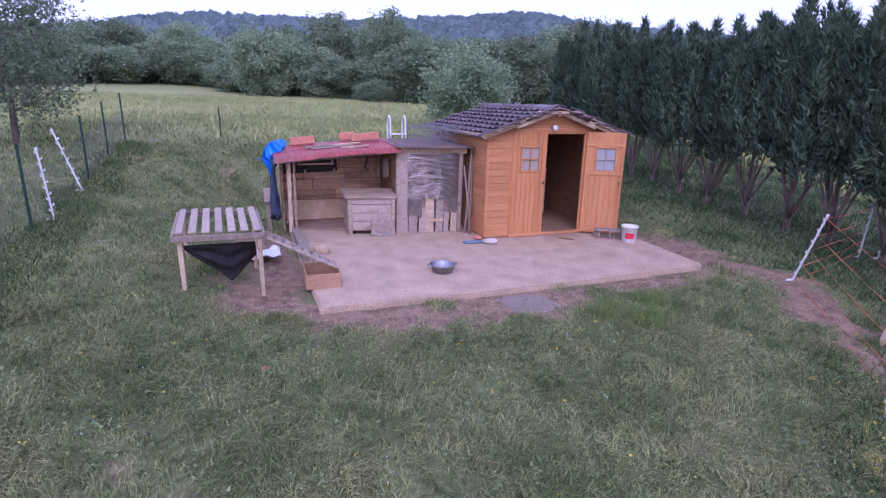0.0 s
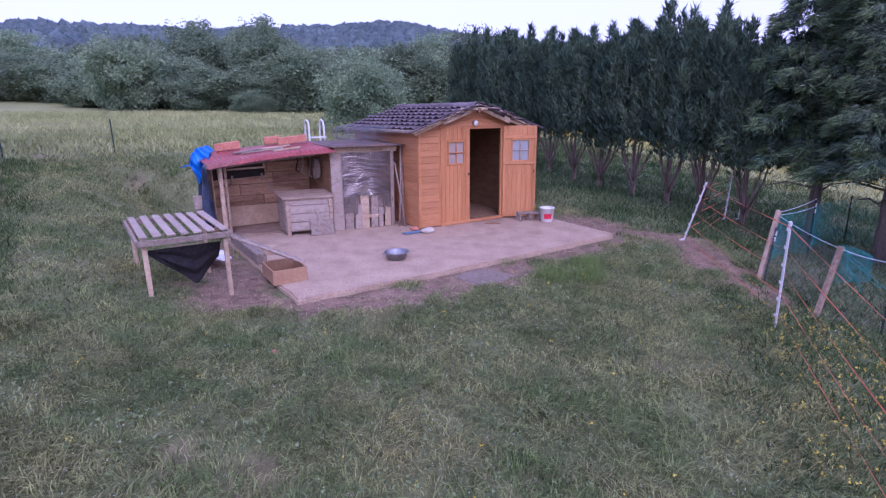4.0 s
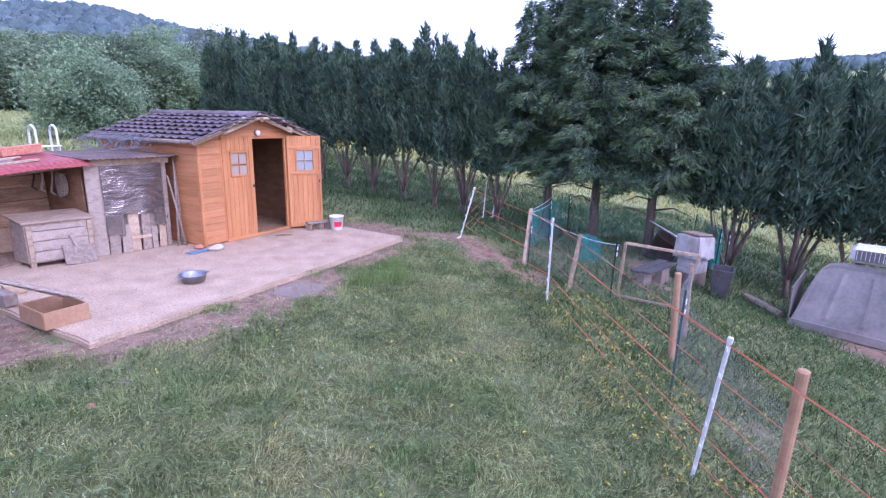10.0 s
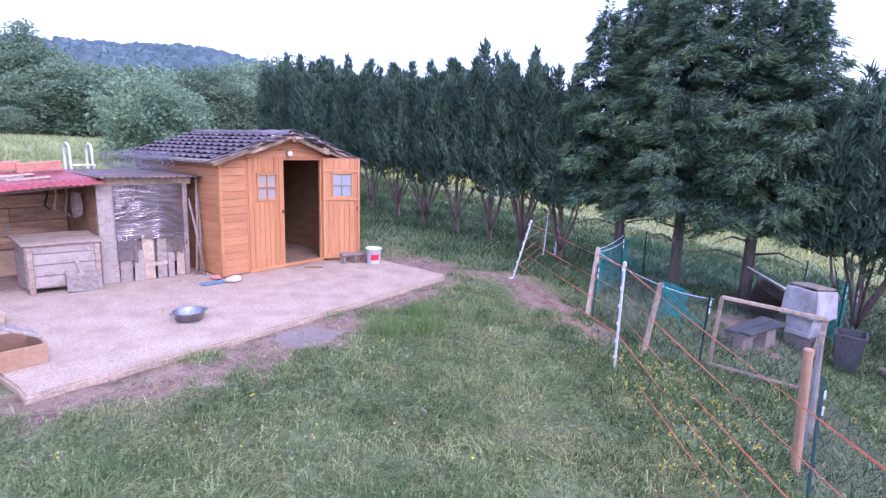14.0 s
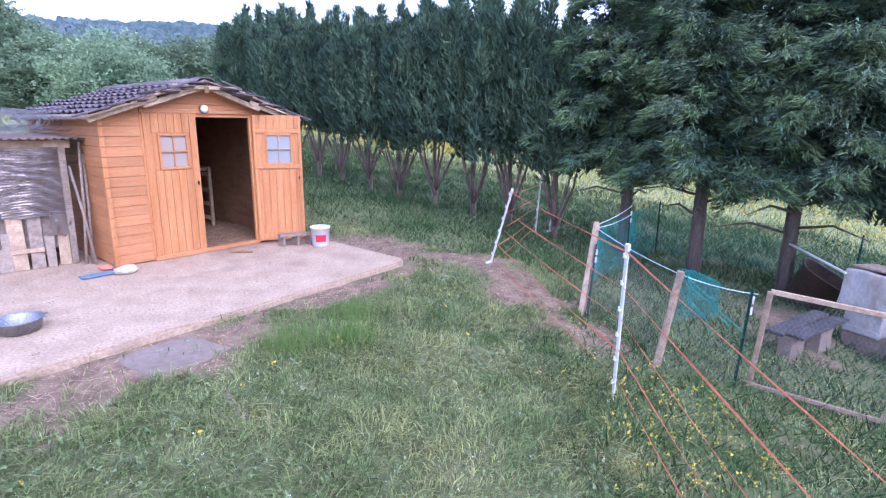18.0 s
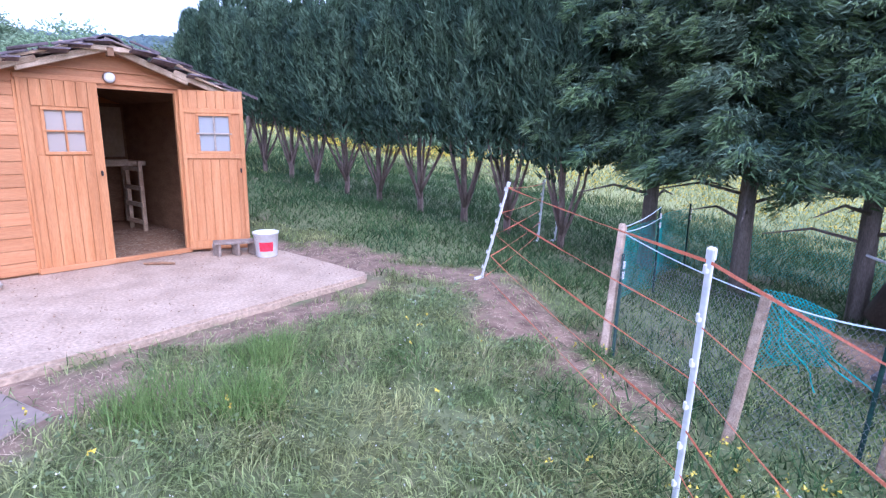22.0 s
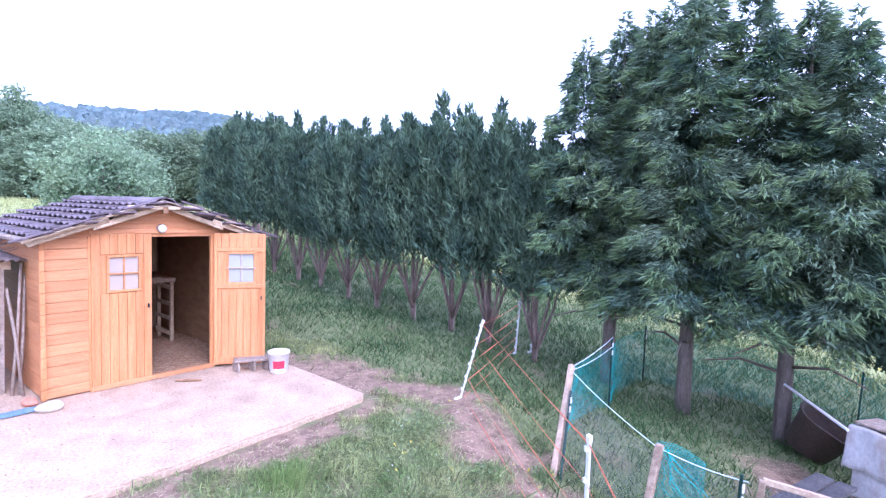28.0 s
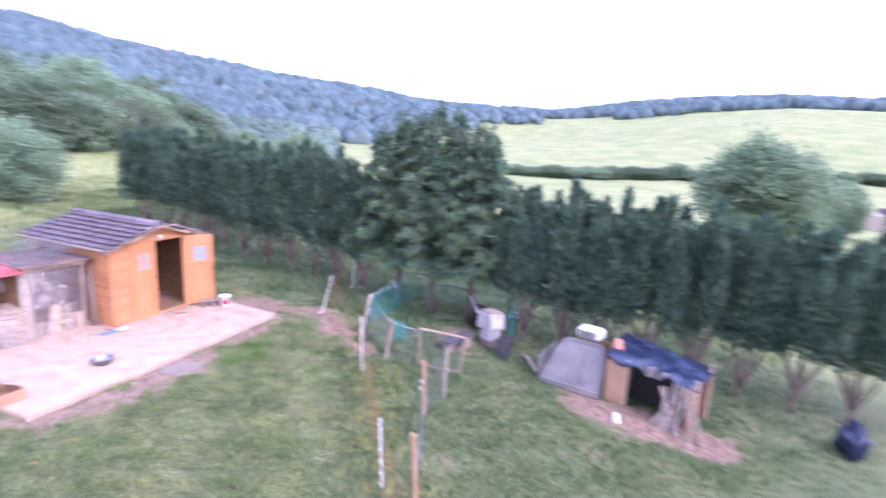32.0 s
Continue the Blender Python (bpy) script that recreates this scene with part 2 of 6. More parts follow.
OLDPLANK = surf("tan_weathered_plank", (0.3, 0.215, 0.15), (0.46, 0.35, 0.255), 4, 0.85, 0.35, stretch=(1.2, 5, 5), vary=0.12, c=(0.26, 0.18, 0.13), cscale=3, camount=0.6)
BACKBOARD = surf("pale_chipboard", (0.46, 0.33, 0.21), (0.56, 0.42, 0.29), 3, 0.85, 0.1, c=(0.36, 0.24, 0.15), cscale=2, grit=0.4)
YOUNGSHOOT = leafy("young_conifer_shoots", (0.1, 0.17, 0.075), (0.19, 0.26, 0.12), 1.4, 0.4)
FILM = clear("silvery_plastic_film", (0.3, 0.26, 0.24), 0.1, 0.5, 0.55)
CURTAINED = clear("pane_with_pale_curtain", (0.44, 0.37, 0.32), 0.15, 0.9)
PANE = clear("dusty_window_pane", (0.42, 0.43, 0.44), 0.12, 0.75)


def earth():
    """Lawn soil, bare brown earth where the sheet's 'bare' value says so, and meadow further off."""
    m = surf("lawn_and_earth", (0.115, 0.145, 0.06), (0.17, 0.18, 0.085), 0.9, 0.95, 0.6, fine=20, c=(0.15, 0.17, 0.07), cscale=0.35, camount=0.6)
    n, k = m.node_tree.nodes, m.node_tree.links
    p = n["Principled BSDF"]
    old = p.inputs["Base Color"].links[0].from_socket
    def colour_noise(sc, a, b, lo=0.35, hi=0.65):
        t, r = n.new("ShaderNodeTexNoise"), n.new("ShaderNodeValToRGB")
        t.inputs["Scale"].default_value, t.inputs["Detail"].default_value = sc, 8
        g = n.new("ShaderNodeTexCoord")
        k.new(g.outputs["Object"], t.inputs["Vector"])
        r.color_ramp.elements[0].position, r.color_ramp.elements[1].position = lo, hi
        r.color_ramp.elements[0].color, r.color_ramp.elements[1].color = (*a, 1), (*b, 1)
        k.new(t.outputs[0], r.inputs[0])
        return r.outputs[0]
    last = old
    for name, socket in (("bare", colour_noise(7, (0.135, 0.087, 0.06), (0.27, 0.18, 0.127))), ("meadow", colour_noise(0.12, (0.19, 0.225, 0.085), (0.28, 0.29, 0.12)))):
        at, mx = n.new("ShaderNodeAttribute"), n.new("ShaderNodeMix")
        at.attribute_name, mx.data_type = name, "RGBA"
        k.new(at.outputs["Fac"], mx.inputs[0])
        k.new(last, mx.inputs[6])
        k.new(socket, mx.inputs[7])
        last = mx.outputs[2]
    k.new(last, p.inputs["Base Color"])
    return m


EARTH = earth()

# ---- builders ----
ORIGIN = {}


def thing(name, at, label, category, group=""):
    ob = new(name)
    ob.location = at
    ob.empty_display_size = 0.1
    ORIGIN[ob] = Vector(at)
    return tagged(ob, label, category, group)


def link_mesh(name, me, material):
    me.materials.append(material)
    return new(name, me)


def part(name, bm, material, parent, label="", smooth=False):
    """One bmesh, in world metres, as one mesh object under a thing or a part."""
    at = ORIGIN[parent]
    bmesh.ops.translate(bm, vec=-at, verts=bm.verts)
    bmesh.ops.recalc_face_normals(bm, faces=bm.faces)
    me = bpy.data.meshes.new(name)
    bm.to_mesh(me)
    bm.free()
    if smooth:
        me.polygons.foreach_set("use_smooth", [True] * len(me.polygons))
    ob = link_mesh(name, me, material)
    ob.parent = parent
    ORIGIN[ob] = at
    return tagged(ob, label)


def whole(name, bm, material, label, category="", kind="", smooth=False):
    me = bpy.data.meshes.new(name)
    bmesh.ops.recalc_face_normals(bm, faces=bm.faces)
    bm.to_mesh(me)
    bm.free()
    if smooth:
        me.polygons.foreach_set("use_smooth", [True] * len(me.polygons))
    ob = link_mesh(name, me, material)
    ORIGIN[ob] = Vector((0, 0, 0))
    return tagged(ob, label, category, kind=kind)


def box(a, b, w, t, up=(0, 0, 1), bevel=0.004, bm=None, ragged=0.0):
    """A bar from a to b: w wide across, t thick along up, with worn edges."""
    bm = bm or bmesh.new()
    a, b = Vector(a), Vector(b)
    d = (b - a).normalized()
    side = d.cross(Vector(up))
    if side.length < 1e-4:
        side = Vector((1, 0, 0))
    side.normalize()
    n = side.cross(d)
    m = Matrix((side * w, d * (b - a).length, n * t)).transposed().to_4x4()
    m.translation = (a + b) / 2
    made = bmesh.ops.create_cube(bm, size=1.0, matrix=m)["verts"]
    for v in made:
        v.co += Vector((random.uniform(-1, 1), random.uniform(-1, 1), random.uniform(-1, 1))) * ragged
    if bevel:
        edges = {e for v in made for e in v.link_edges}
        bmesh.ops.bevel(bm, geom=list(edges), offset=min(bevel, w * 0.3, t * 0.3), segments=1, affect="EDGES")
    return bm


def tube(points, radii, sides=8, bm=None, cap=True):
    bm = bm or bmesh.new()
    pts = [Vector(p) for p in points]
    radii = radii if isinstance(radii, (list, tuple)) else [radii] * len(pts)
    rings = []
    for i, p in enumerate(pts):
        d = (pts[min(i + 1, len(pts) - 1)] - pts[max(i - 1, 0)]).normalized()
        x = d.cross(Vector((0.31, 0.17, 0.93)) if abs(d.z) < 0.9 else Vector((1, 0.1, 0))).normalized()
        y = d.cross(x)
        rings.append([bm.verts.new(p + (x * math.cos(q) + y * math.sin(q)) * radii[i]) for q in (2 * math.pi * s / sides for s in range(sides))])
    for r, s in zip(rings, rings[1:]):
        for i in range(sides):
            bm.faces.new((r[i], r[(i + 1) % sides], s[(i + 1) % sides], s[i]))
    if cap:
        bm.faces.new(rings[0][::-1])
        bm.faces.new(rings[-1])
    return bm


def lathe(profile, at, sides=24, bm=None):
    """A turned shape from (radius, height) pairs."""
    bm = bm or bmesh.new()
    at = Vector(at)
    rings = [[bm.verts.new(at + Vector((r * math.cos(2 * math.pi * s / sides), r * math.sin(2 * math.pi * s / sides), z))) for s in range(sides)] for r, z in profile]
    for r, s in zip(rings, rings[1:]):
        for i in range(sides):
            bm.faces.new((r[i], r[(i + 1) % sides], s[(i + 1) % sides], s[i]))
    bm.faces.new(rings[0][::-1])
    bm.faces.new(rings[-1])
    return bm


def sheet(fn, nu, nv, thick=0.004):
    """A thin sheet with thickness from a surface function of u and v in 0..1."""
    bm = bmesh.new()
    g = [[bm.verts.new(fn(i / nu, j / nv)) for j in range(nv + 1)] for i in range(nu + 1)]
    for i in range(nu):
        for j in range(nv):
            bm.faces.new((g[i][j], g[i + 1][j], g[i + 1][j + 1], g[i][j + 1]))
    bmesh.ops.recalc_face_normals(bm, faces=bm.faces)
    bmesh.ops.solidify(bm, geom=list(bm.faces), thickness=thick)
    return bm


def lerp4(c00, c10, c11, c01, u, v):
    a, b, c, d = (Vector(q) for q in (c00, c10, c11, c01))
    return a * (1 - u) * (1 - v) + b * u * (1 - v) + c * u * v + d * (1 - u) * v


def numpy_mesh(name, verts, faces, material, smooth=False):
    """A mesh from arrays; faces all with the same number of corners."""
    me = bpy.data.meshes.new(name)
    n, k = faces.shape
    me.vertices.add(len(verts))
    me.vertices.foreach_set("co", np.ascontiguousarray(verts, np.float32).ravel())
    me.loops.add(n * k)
    me.loops.foreach_set("vertex_index", np.ascontiguousarray(faces, np.int32).ravel())
    me.polygons.add(n)
    me.polygons.foreach_set("loop_start", np.arange(0, n * k, k, dtype=np.int32))
    if smooth:
        me.polygons.foreach_set("use_smooth", np.ones(n, bool))
    me.update(calc_edges=True)
    me.materials.append(material)
    return me


# ---- the lie of the land ----
SKYLINE = ((-180, 2.5), (-100, 3), (-60, 2.6), (-20, 3.6), (-13, 4.5), (-8, 5.6), (0, 5.8), (8, 6.1), (14, 6.2), (20, 6.5), (26, 6.6), (30, 6.4), (35, 6.1), (40, 5.8), (45, 5.5), (50, 5.1), (55, 4.4), (60, 3.8), (66, 3.0), (71, 2.7), (77, 2.8), (85, 3.9), (92, 5.0), (99, 5.4), (105, 5.0), (140, 2), (180, 2.5))


def smooth(e0, e1, x):
    t = np.clip((x - e0) / (e1 - e0), 0, 1)
    return t * t * (3 - 2 * t)


def seg_dist(x, y, ax, ay, bx, by):
    t = np.clip(((x - ax) * (bx - ax) + (y - ay) * (by - ay)) / ((bx - ax) ** 2 + (by - ay) ** 2), 0, 1)
    return np.hypot(x - ax - t * (bx - ax), y - ay - t * (by - ay))


def wavy(x, y, s, k):
    return np.sin(x * s + 1.3 * k) * np.cos(y * s * 1.13 + 2.1 * k) + 0.5 * np.sin(x * s * 2.3 + y * s * 1.9 + k) + 0.3 * np.cos(x * s * 4.1 - y * s * 3.7 + 3 * k)


def height(x, y):
    """Ground height: a gentle slope down to the hen yard, meadow up to the woods, hills beyond."""
    x, y = np.asarray(x, float), np.asarray(y, float)
    r, az = np.hypot(x, y + 6), np.degrees(np.arctan2(x, y + 6))
    near = -0.035 * (np.clip(x, -14, 10) + 0.5) + 0.1 * (np.clip(y, -16, 9) + 3)
    near = near - 0.06 * np.clip(x - 2, 0, 3) * np.clip((-y - 5.5) / 2, 0, 1.5)
    slab = np.maximum(np.maximum(-3.05 - x, x - 2.6), np.maximum(-2.45 - y, y - 3.2))
    near = near + (-0.065 - near) * (1 - smooth(0.1, 2.2, slab)) + 0.02 * wavy(x, y, 1.1, 1) * smooth(0.3, 1.0, slab)
    up = smooth(-60, -30, az) * (1 - smooth(28, 44, az))
    meadow = 0.3 + (0.9 + 0.032 * np.clip(r - 16, 0, 60)) * up - 0.05 * np.clip(r - 14, 0, 70) * (1 - up) * smooth(20, 60, az)
    sky_el = np.interp(az, [a for a, _ in SKYLINE], [e for _, e in SKYLINE])
    top = 2 + 450 * np.tan(np.radians(sky_el))
    hill = top * smooth(60, 470, r) ** (0.8 + 0.5 * (1 - up)) + 3 * wavy(x, y, 0.012, 2) * smooth(80, 250, r)
    far = meadow * (1 - 0.8 * smooth(90, 400, r)) + hill
    w = smooth(13, 30, r)
    return near * (1 - w) + far * w - 0.001 * np.clip(r - 470, 0, 3000)


def ground_z(x, y):
    return float(height(x, y))


def bare(x, y):
    """How far the turf is worn off, 0 to 1."""
    n = 0.16 * wavy(x, y, 3.1, 3) + 0.1 * wavy(x, y, 9.0, 5)
    d = np.minimum(seg_dist(x, y, 2.5, -0.3, 3.0, -1.6) - 0.45, seg_dist(x, y, 3.0, -1.6, 3.3, -3.0) - 0.34)
    d = np.minimum(d, seg_dist(x, y, 3.3, -3.0, 2.2, -4.75) - 0.3)
    d = np.minimum(d, seg_dist(x, y, -2.9, -2.6, 2.5, -2.5) - 0.2)
    d = np.minimum(d, seg_dist(x, y, -2.1, -2.85, 0.1, -2.75) - 0.36)
    d = np.minimum(d, seg_dist(x, y, -3.45, -2.0, -3.5, 0.8) - 0.42)
    d = np.minimum(d, seg_dist(x, y, 3.5, -9.6, 3.6, -11.7) - 0.72)
    d = np.minimum(d, seg_dist(x, y, 4.2, -6.3, 4.8, -6.1) - 0.3)
    spots = 0.45 * smooth(1.15, 1.5, wavy(x, y, 1.7, 9))
    return np.clip(1 - smooth(-0.12, 0.22, d + n), spots * (np.abs(x) < 12), 1)


def axis_steps(lo, hi, step, grow, end):
    mid = list(np.arange(lo, hi, step))
    out, s, v = [], step, mid[-1]
    while v < end:
        s *= grow
        v += s
        out.append(v)
    left, s, v = [], step, lo
    while v > -end:
        s *= grow
        v -= s
        left.append(v)
    return np.array(left[::-1] + mid + out)


gx, gy = axis_steps(-7.5, 7.5, 0.1, 1.09, 2500), axis_steps(-13, 4, 0.1, 1.09, 2500)
XX, YY = np.meshgrid(gx, gy, indexing="ij")
ZZ = height(XX, YY)
idx = np.arange(XX.size).reshape(XX.shape)
quads = np.stack([idx[:-1, :-1], idx[1:, :-1], idx[1:, 1:], idx[:-1, 1:]], -1).reshape(-1, 4)
gme = numpy_mesh("ground", np.stack([XX, YY, ZZ], -1).reshape(-1, 3), quads, EARTH, True)
R0, AZ0 = np.hypot(XX, YY + 6), np.degrees(np.arctan2(XX, YY + 6))
beyond = np.clip(smooth(7.2, 9.5, YY - 0.2 * XX) + smooth(10.0, 11.5, XX), 0, 1) * smooth(7, 11, R0)
for key, val in (("bare", bare(XX, YY)), ("meadow", beyond)):
    gme.attributes.new(key, "FLOAT", "POINT").data.foreach_set("value", val.ravel().astype(np.float32))
ground = tagged(new("ground", gme), "uneven lawn with worn earth, running out to meadow and hills", "ground", kind="structure")


# ---- concrete slab ----
def slab_outline(offset=0.0):
    c = [(-2.98, -2.43), (-1.4, -2.43), (0.2, -2.38), (1.5, -2.31), (2.42, -2.25), (2.52, -2.15), (2.57, -1.2), (2.58, 0.2), (2.55, 3.1), (-3.1, 3.1), (-3.06, 0.6), (-3.02, -1.2)]
    out = []
    for (ax, ay), (bx, by) in zip(c, c[1:] + c[:1]):
        n = max(2, int(math.hypot(bx - ax, by - ay) / 0.12))
        for i in range(n):
            x, y = ax + (bx - ax) * i / n, ay + (by - ay) * i / n
            out.append((x + 0.018 * noise.noise((x * 3, y * 3, 1)), y + 0.022 * noise.noise((x * 4, y * 4, 5))))
    return out


bm = bmesh.new()
ring = [bm.verts.new((x, y, 0)) for x, y in slab_outline()]
top = bm.faces.new(ring)
ext = bmesh.ops.extrude_face_region(bm, geom=[top])
bmesh.ops.translate(bm, vec=(0, 0, -0.22), verts=[v for v in ext["geom"] if isinstance(v, bmesh.types.BMVert)])
bmesh.ops.bevel(bm, geom=[e for e in bm.edges if all(abs(v.co.z) < 1e-5 for v in e.verts)], offset=0.02, segments=2, affect="EDGES")
whole("concrete_slab", bm, CONCRETE, "dusty pinkish concrete slab under the huts", "slab", "structure")

bm = bmesh.new()
pad = [(-0.94, -2.52), (-0.6, -2.46), (-0.36, -2.5), (-0.26, -2.98), (-0.5, -3.06), (-0.9, -3.06)]
f = bm.faces.new([bm.verts.new((x, y, ground_z(x, y) + 0.012)) for x, y in pad])
ext = bmesh.ops.extrude_face_region(bm, geom=[f])
bmesh.ops.translate(bm, vec=(0, 0, -0.12), verts=[v for v in ext["geom"] if isinstance(v, bmesh.types.BMVert)])
bmesh.ops.bevel(bm, geom=list(bm.edges), offset=0.015, segments=1, affect="EDGES")
whole("paving_pad", bm, PADSTONE, "grey concrete paving pad sunk into worn earth", "paving", "structure")

# ---- wooden garden shed ----
W, D, EAVE, RIDGE = 2.26, 2.75, 1.72, 2.06
shed = thing("garden_shed", (1.13, 1.37, 0), "orange-stained wooden shed with tiled gable roof, one door open", "shed")


def siding(name, a, b, z0, z1, rows, gaps=()):
    """A wall of lapped horizontal boards from a to b."""
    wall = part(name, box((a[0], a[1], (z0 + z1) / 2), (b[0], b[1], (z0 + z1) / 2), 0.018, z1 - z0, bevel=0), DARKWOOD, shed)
    d = (Vector((*b, 0)) - Vector((*a, 0))).normalized()
    n = Vector((d.y, -d.x, 0)) * 0.018
    for i in range(rows):
        za, zb = z0 + (z1 - z0) * i / rows, z0 + (z1 - z0) * (i + 1) / rows
        bmb = box(Vector((a[0], a[1], (za + zb) / 2)) + n, Vector((b[0], b[1], (za + zb) / 2)) + n, 0.02, zb - za - 0.003, bevel=0.004)
        bmesh.ops.translate(bmb, vec=n * random.uniform(0, 0.15), verts=bmb.verts)
        part("board", bmb, ORANGE_H, wall)
    return wall


siding("wall_left", (0.0, D), (0.0, -0.015), 0.02, EAVE, 15)
siding("wall_right", (W, 0.0), (W, D), 0.02, EAVE, 15)
siding("wall_rear", (W, D), (0.0, D), 0.02, EAVE, 15)
siding("wall_front", (-0.015, 0.0), (0.40, 0.0), 0.02, EAVE, 15)
siding("wall_front", (1.80, 0.0), (W - 0.03, 0.0), 0.02, EAVE, 15)
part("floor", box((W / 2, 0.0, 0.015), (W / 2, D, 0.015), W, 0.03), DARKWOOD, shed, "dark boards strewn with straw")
for y0 in (0.0, D):
    bm = bmesh.new()
    tri = [(0.02, EAVE - 0.0), (W - 0.02, EAVE), (W - 0.02, EAVE + 0.03), (W / 2, RIDGE), (0.02, EAVE + 0.03)]
    f = bm.faces.new([bm.verts.new((x, y0 - 0.015, z)) for x, z in tri])
    ext = bmesh.ops.extrude_face_region(bm, geom=[f])
    bmesh.ops.translate(bm, vec=(0, 0.03, 0), verts=[v for v in ext["geom"] if isinstance(v, bmesh.types.BMVert)])
    part("gable", bm, ORANGE_H, shed)
part("lintel", box((0.40, -0.02, 1.785), (1.82, -0.02, 1.785), 0.035, 0.05), ORANGE_H, shed)
part("seam_board", box((0.3, -0.03, 1.88), (1.96, -0.03, 1.88), 0.012, 0.012), ORANGE_H, shed)
for x in (0.415, 1.79):
    part("door_jamb", box((x, -0.012, 0.02), (x, -0.012, 1.74), 0.05, 0.05, up=(0, 1, 0)), ORANGE, shed)
part("threshold", box((0.4, -0.03, 0.03), (1.81, -0.03, 0.03), 0.06, 0.05), ORANGE_H, shed, "worn wooden sill")
# interlocking board ends at the front corner
for i in range(15):
    z = 0.02 + (EAVE - 0.02) * (i + 0.5) / 15
    part("corner_board_end", box((-0.03, -0.045, z - 0.055), (-0.03, -0.045, z + 0.055), 0.05, 0.06, up=(0, 1, 0), bevel=0.004), ORANGE, shed)
    part("corner_board_end", box((W + 0.03, -0.045, z - 0.055), (W + 0.03, -0.045, z + 0.055), 0.05, 0.06, up=(0, 1, 0), bevel=0.004), ORANGE, shed)


def door_leaf(name, to_world, label, framed):
    """A leaf 0.62 m wide of upright boards with a four-pane window: x across from the hinge, y outwards, z up."""
    leaf = None
    w, h = 0.63, 1.73
    def put(nm, bmx, mat, lab=""):
        bmesh.ops.transform(bmx, matrix=to_world, verts=bmx.verts)
        return part(nm, bmx, mat, leaf if leaf else shed, lab)
    core = bmesh.new()
    for a, b, z0, z1 in ((0, w, 0, 1.07), (0, 0.17, 1.07, 1.48), (0.49, w, 1.07, 1.48), (0, w, 1.48, h)):
        box(((a + b) / 2, 0, z0), ((a + b) / 2, 0, z1), b - a, 0.018, up=(0, 1, 0), bevel=0, bm=core)
    leaf = put(name, core, ORANGE, label)
    n = 7
    for i in range(n):
        xc = (i + 0.5) * w / n
        spans = ((0.02, 1.03), (1.535, h)) if framed else (((0.02, 1.06), (1.5, h)) if 0.13 < xc < 0.53 else ((0.02, h),))
        for z0, z1 in spans:
            put("plank", box((xc, 0.014, z0), (xc, 0.014, z1), w / n - 0.004, 0.014, up=(0, 1, 0), bevel=0.003), ORANGE)
    if framed:
        for x in (0.085, w - 0.075):
            put("plank", box((x, 0.014, 1.05), (x, 0.014, 1.515), 0.14, 0.014, up=(0, 1, 0)), ORANGE)
        for z, t in ((1.04, 0.05), (1.52, 0.05), (0.06, 0.09)):
            put("rail", box((0.0, 0.03, z), (w, 0.03, z), 0.022, t), ORANGE)
        for x in (0.022, w - 0.022):
            put("stile", box((x, 0.03, 0.02), (x, 0.03, h), 0.04, 0.02, up=(0, 1, 0)), ORANGE)
    else:
        put("stile", box((0.012, 0.028, 0.02), (0.012, 0.028, h), 0.03, 0.02, up=(0, 1, 0)), ORANGE)
    bars = WHITEWASH if framed else ORANGE
    for x in (0.165, 0.33, 0.495):
        put("window_bar", box((x, 0.024, 1.07), (x, 0.024, 1.49), 0.03 if x != 0.33 else 0.018, 0.02, up=(0, 1, 0)), bars if x == 0.33 else ORANGE)
    for z in (1.08, 1.28, 1.48):
        put("window_bar", box((0.15, 0.026, z), (0.51, 0.026, z), 0.02, 0.03 if z != 1.28 else 0.018), bars if z == 1.28 else ORANGE)
    for x in (0.248, 0.412):
        for z in (1.18, 1.38):
            put("pane", box((x - 0.078, 0.004, z), (x + 0.078, 0.004, z), 0.006, 0.2, bevel=0), PANE if framed else CURTAINED, "dusty glass pane")
    put("handle", box((w - 0.05, 0.055, 0.86), (w - 0.05, 0.055, 0.91), 0.015, 0.03, up=(0, 1, 0)), BLACKHOLE, "small dark knob")
    return leaf


closed = Matrix.Translation((0.415, -0.02, 0.03)) @ Matrix.Diagonal((1.0, -1.0, 1.0, 1.0))
door_leaf("door_closed", closed, "closed door leaf of upright orange boards", False)
ang = radians(-33)
opened = Matrix.Translation((1.80, -0.05, 0.03)) @ Matrix.Rotation(ang, 4, "Z") @ Matrix.Diagonal((1.0, -1.0, 1.0, 1.0))
door_leaf("door_open", opened, "open door leaf of upright orange boards, swung outwards", True)

# roof: boards under courses of wavy tiles, uneven at the verge
def slope_point(side, u, y, lift=0.0):
    """u from the ridge down to the eave."""
    run = W / 2 + 0.12
    x = W / 2 + side * run * u
    z = RIDGE + 0.03 - (RIDGE - EAVE + 0.02) * u * run / (W / 2) + lift
    return Vector((x, y, z))


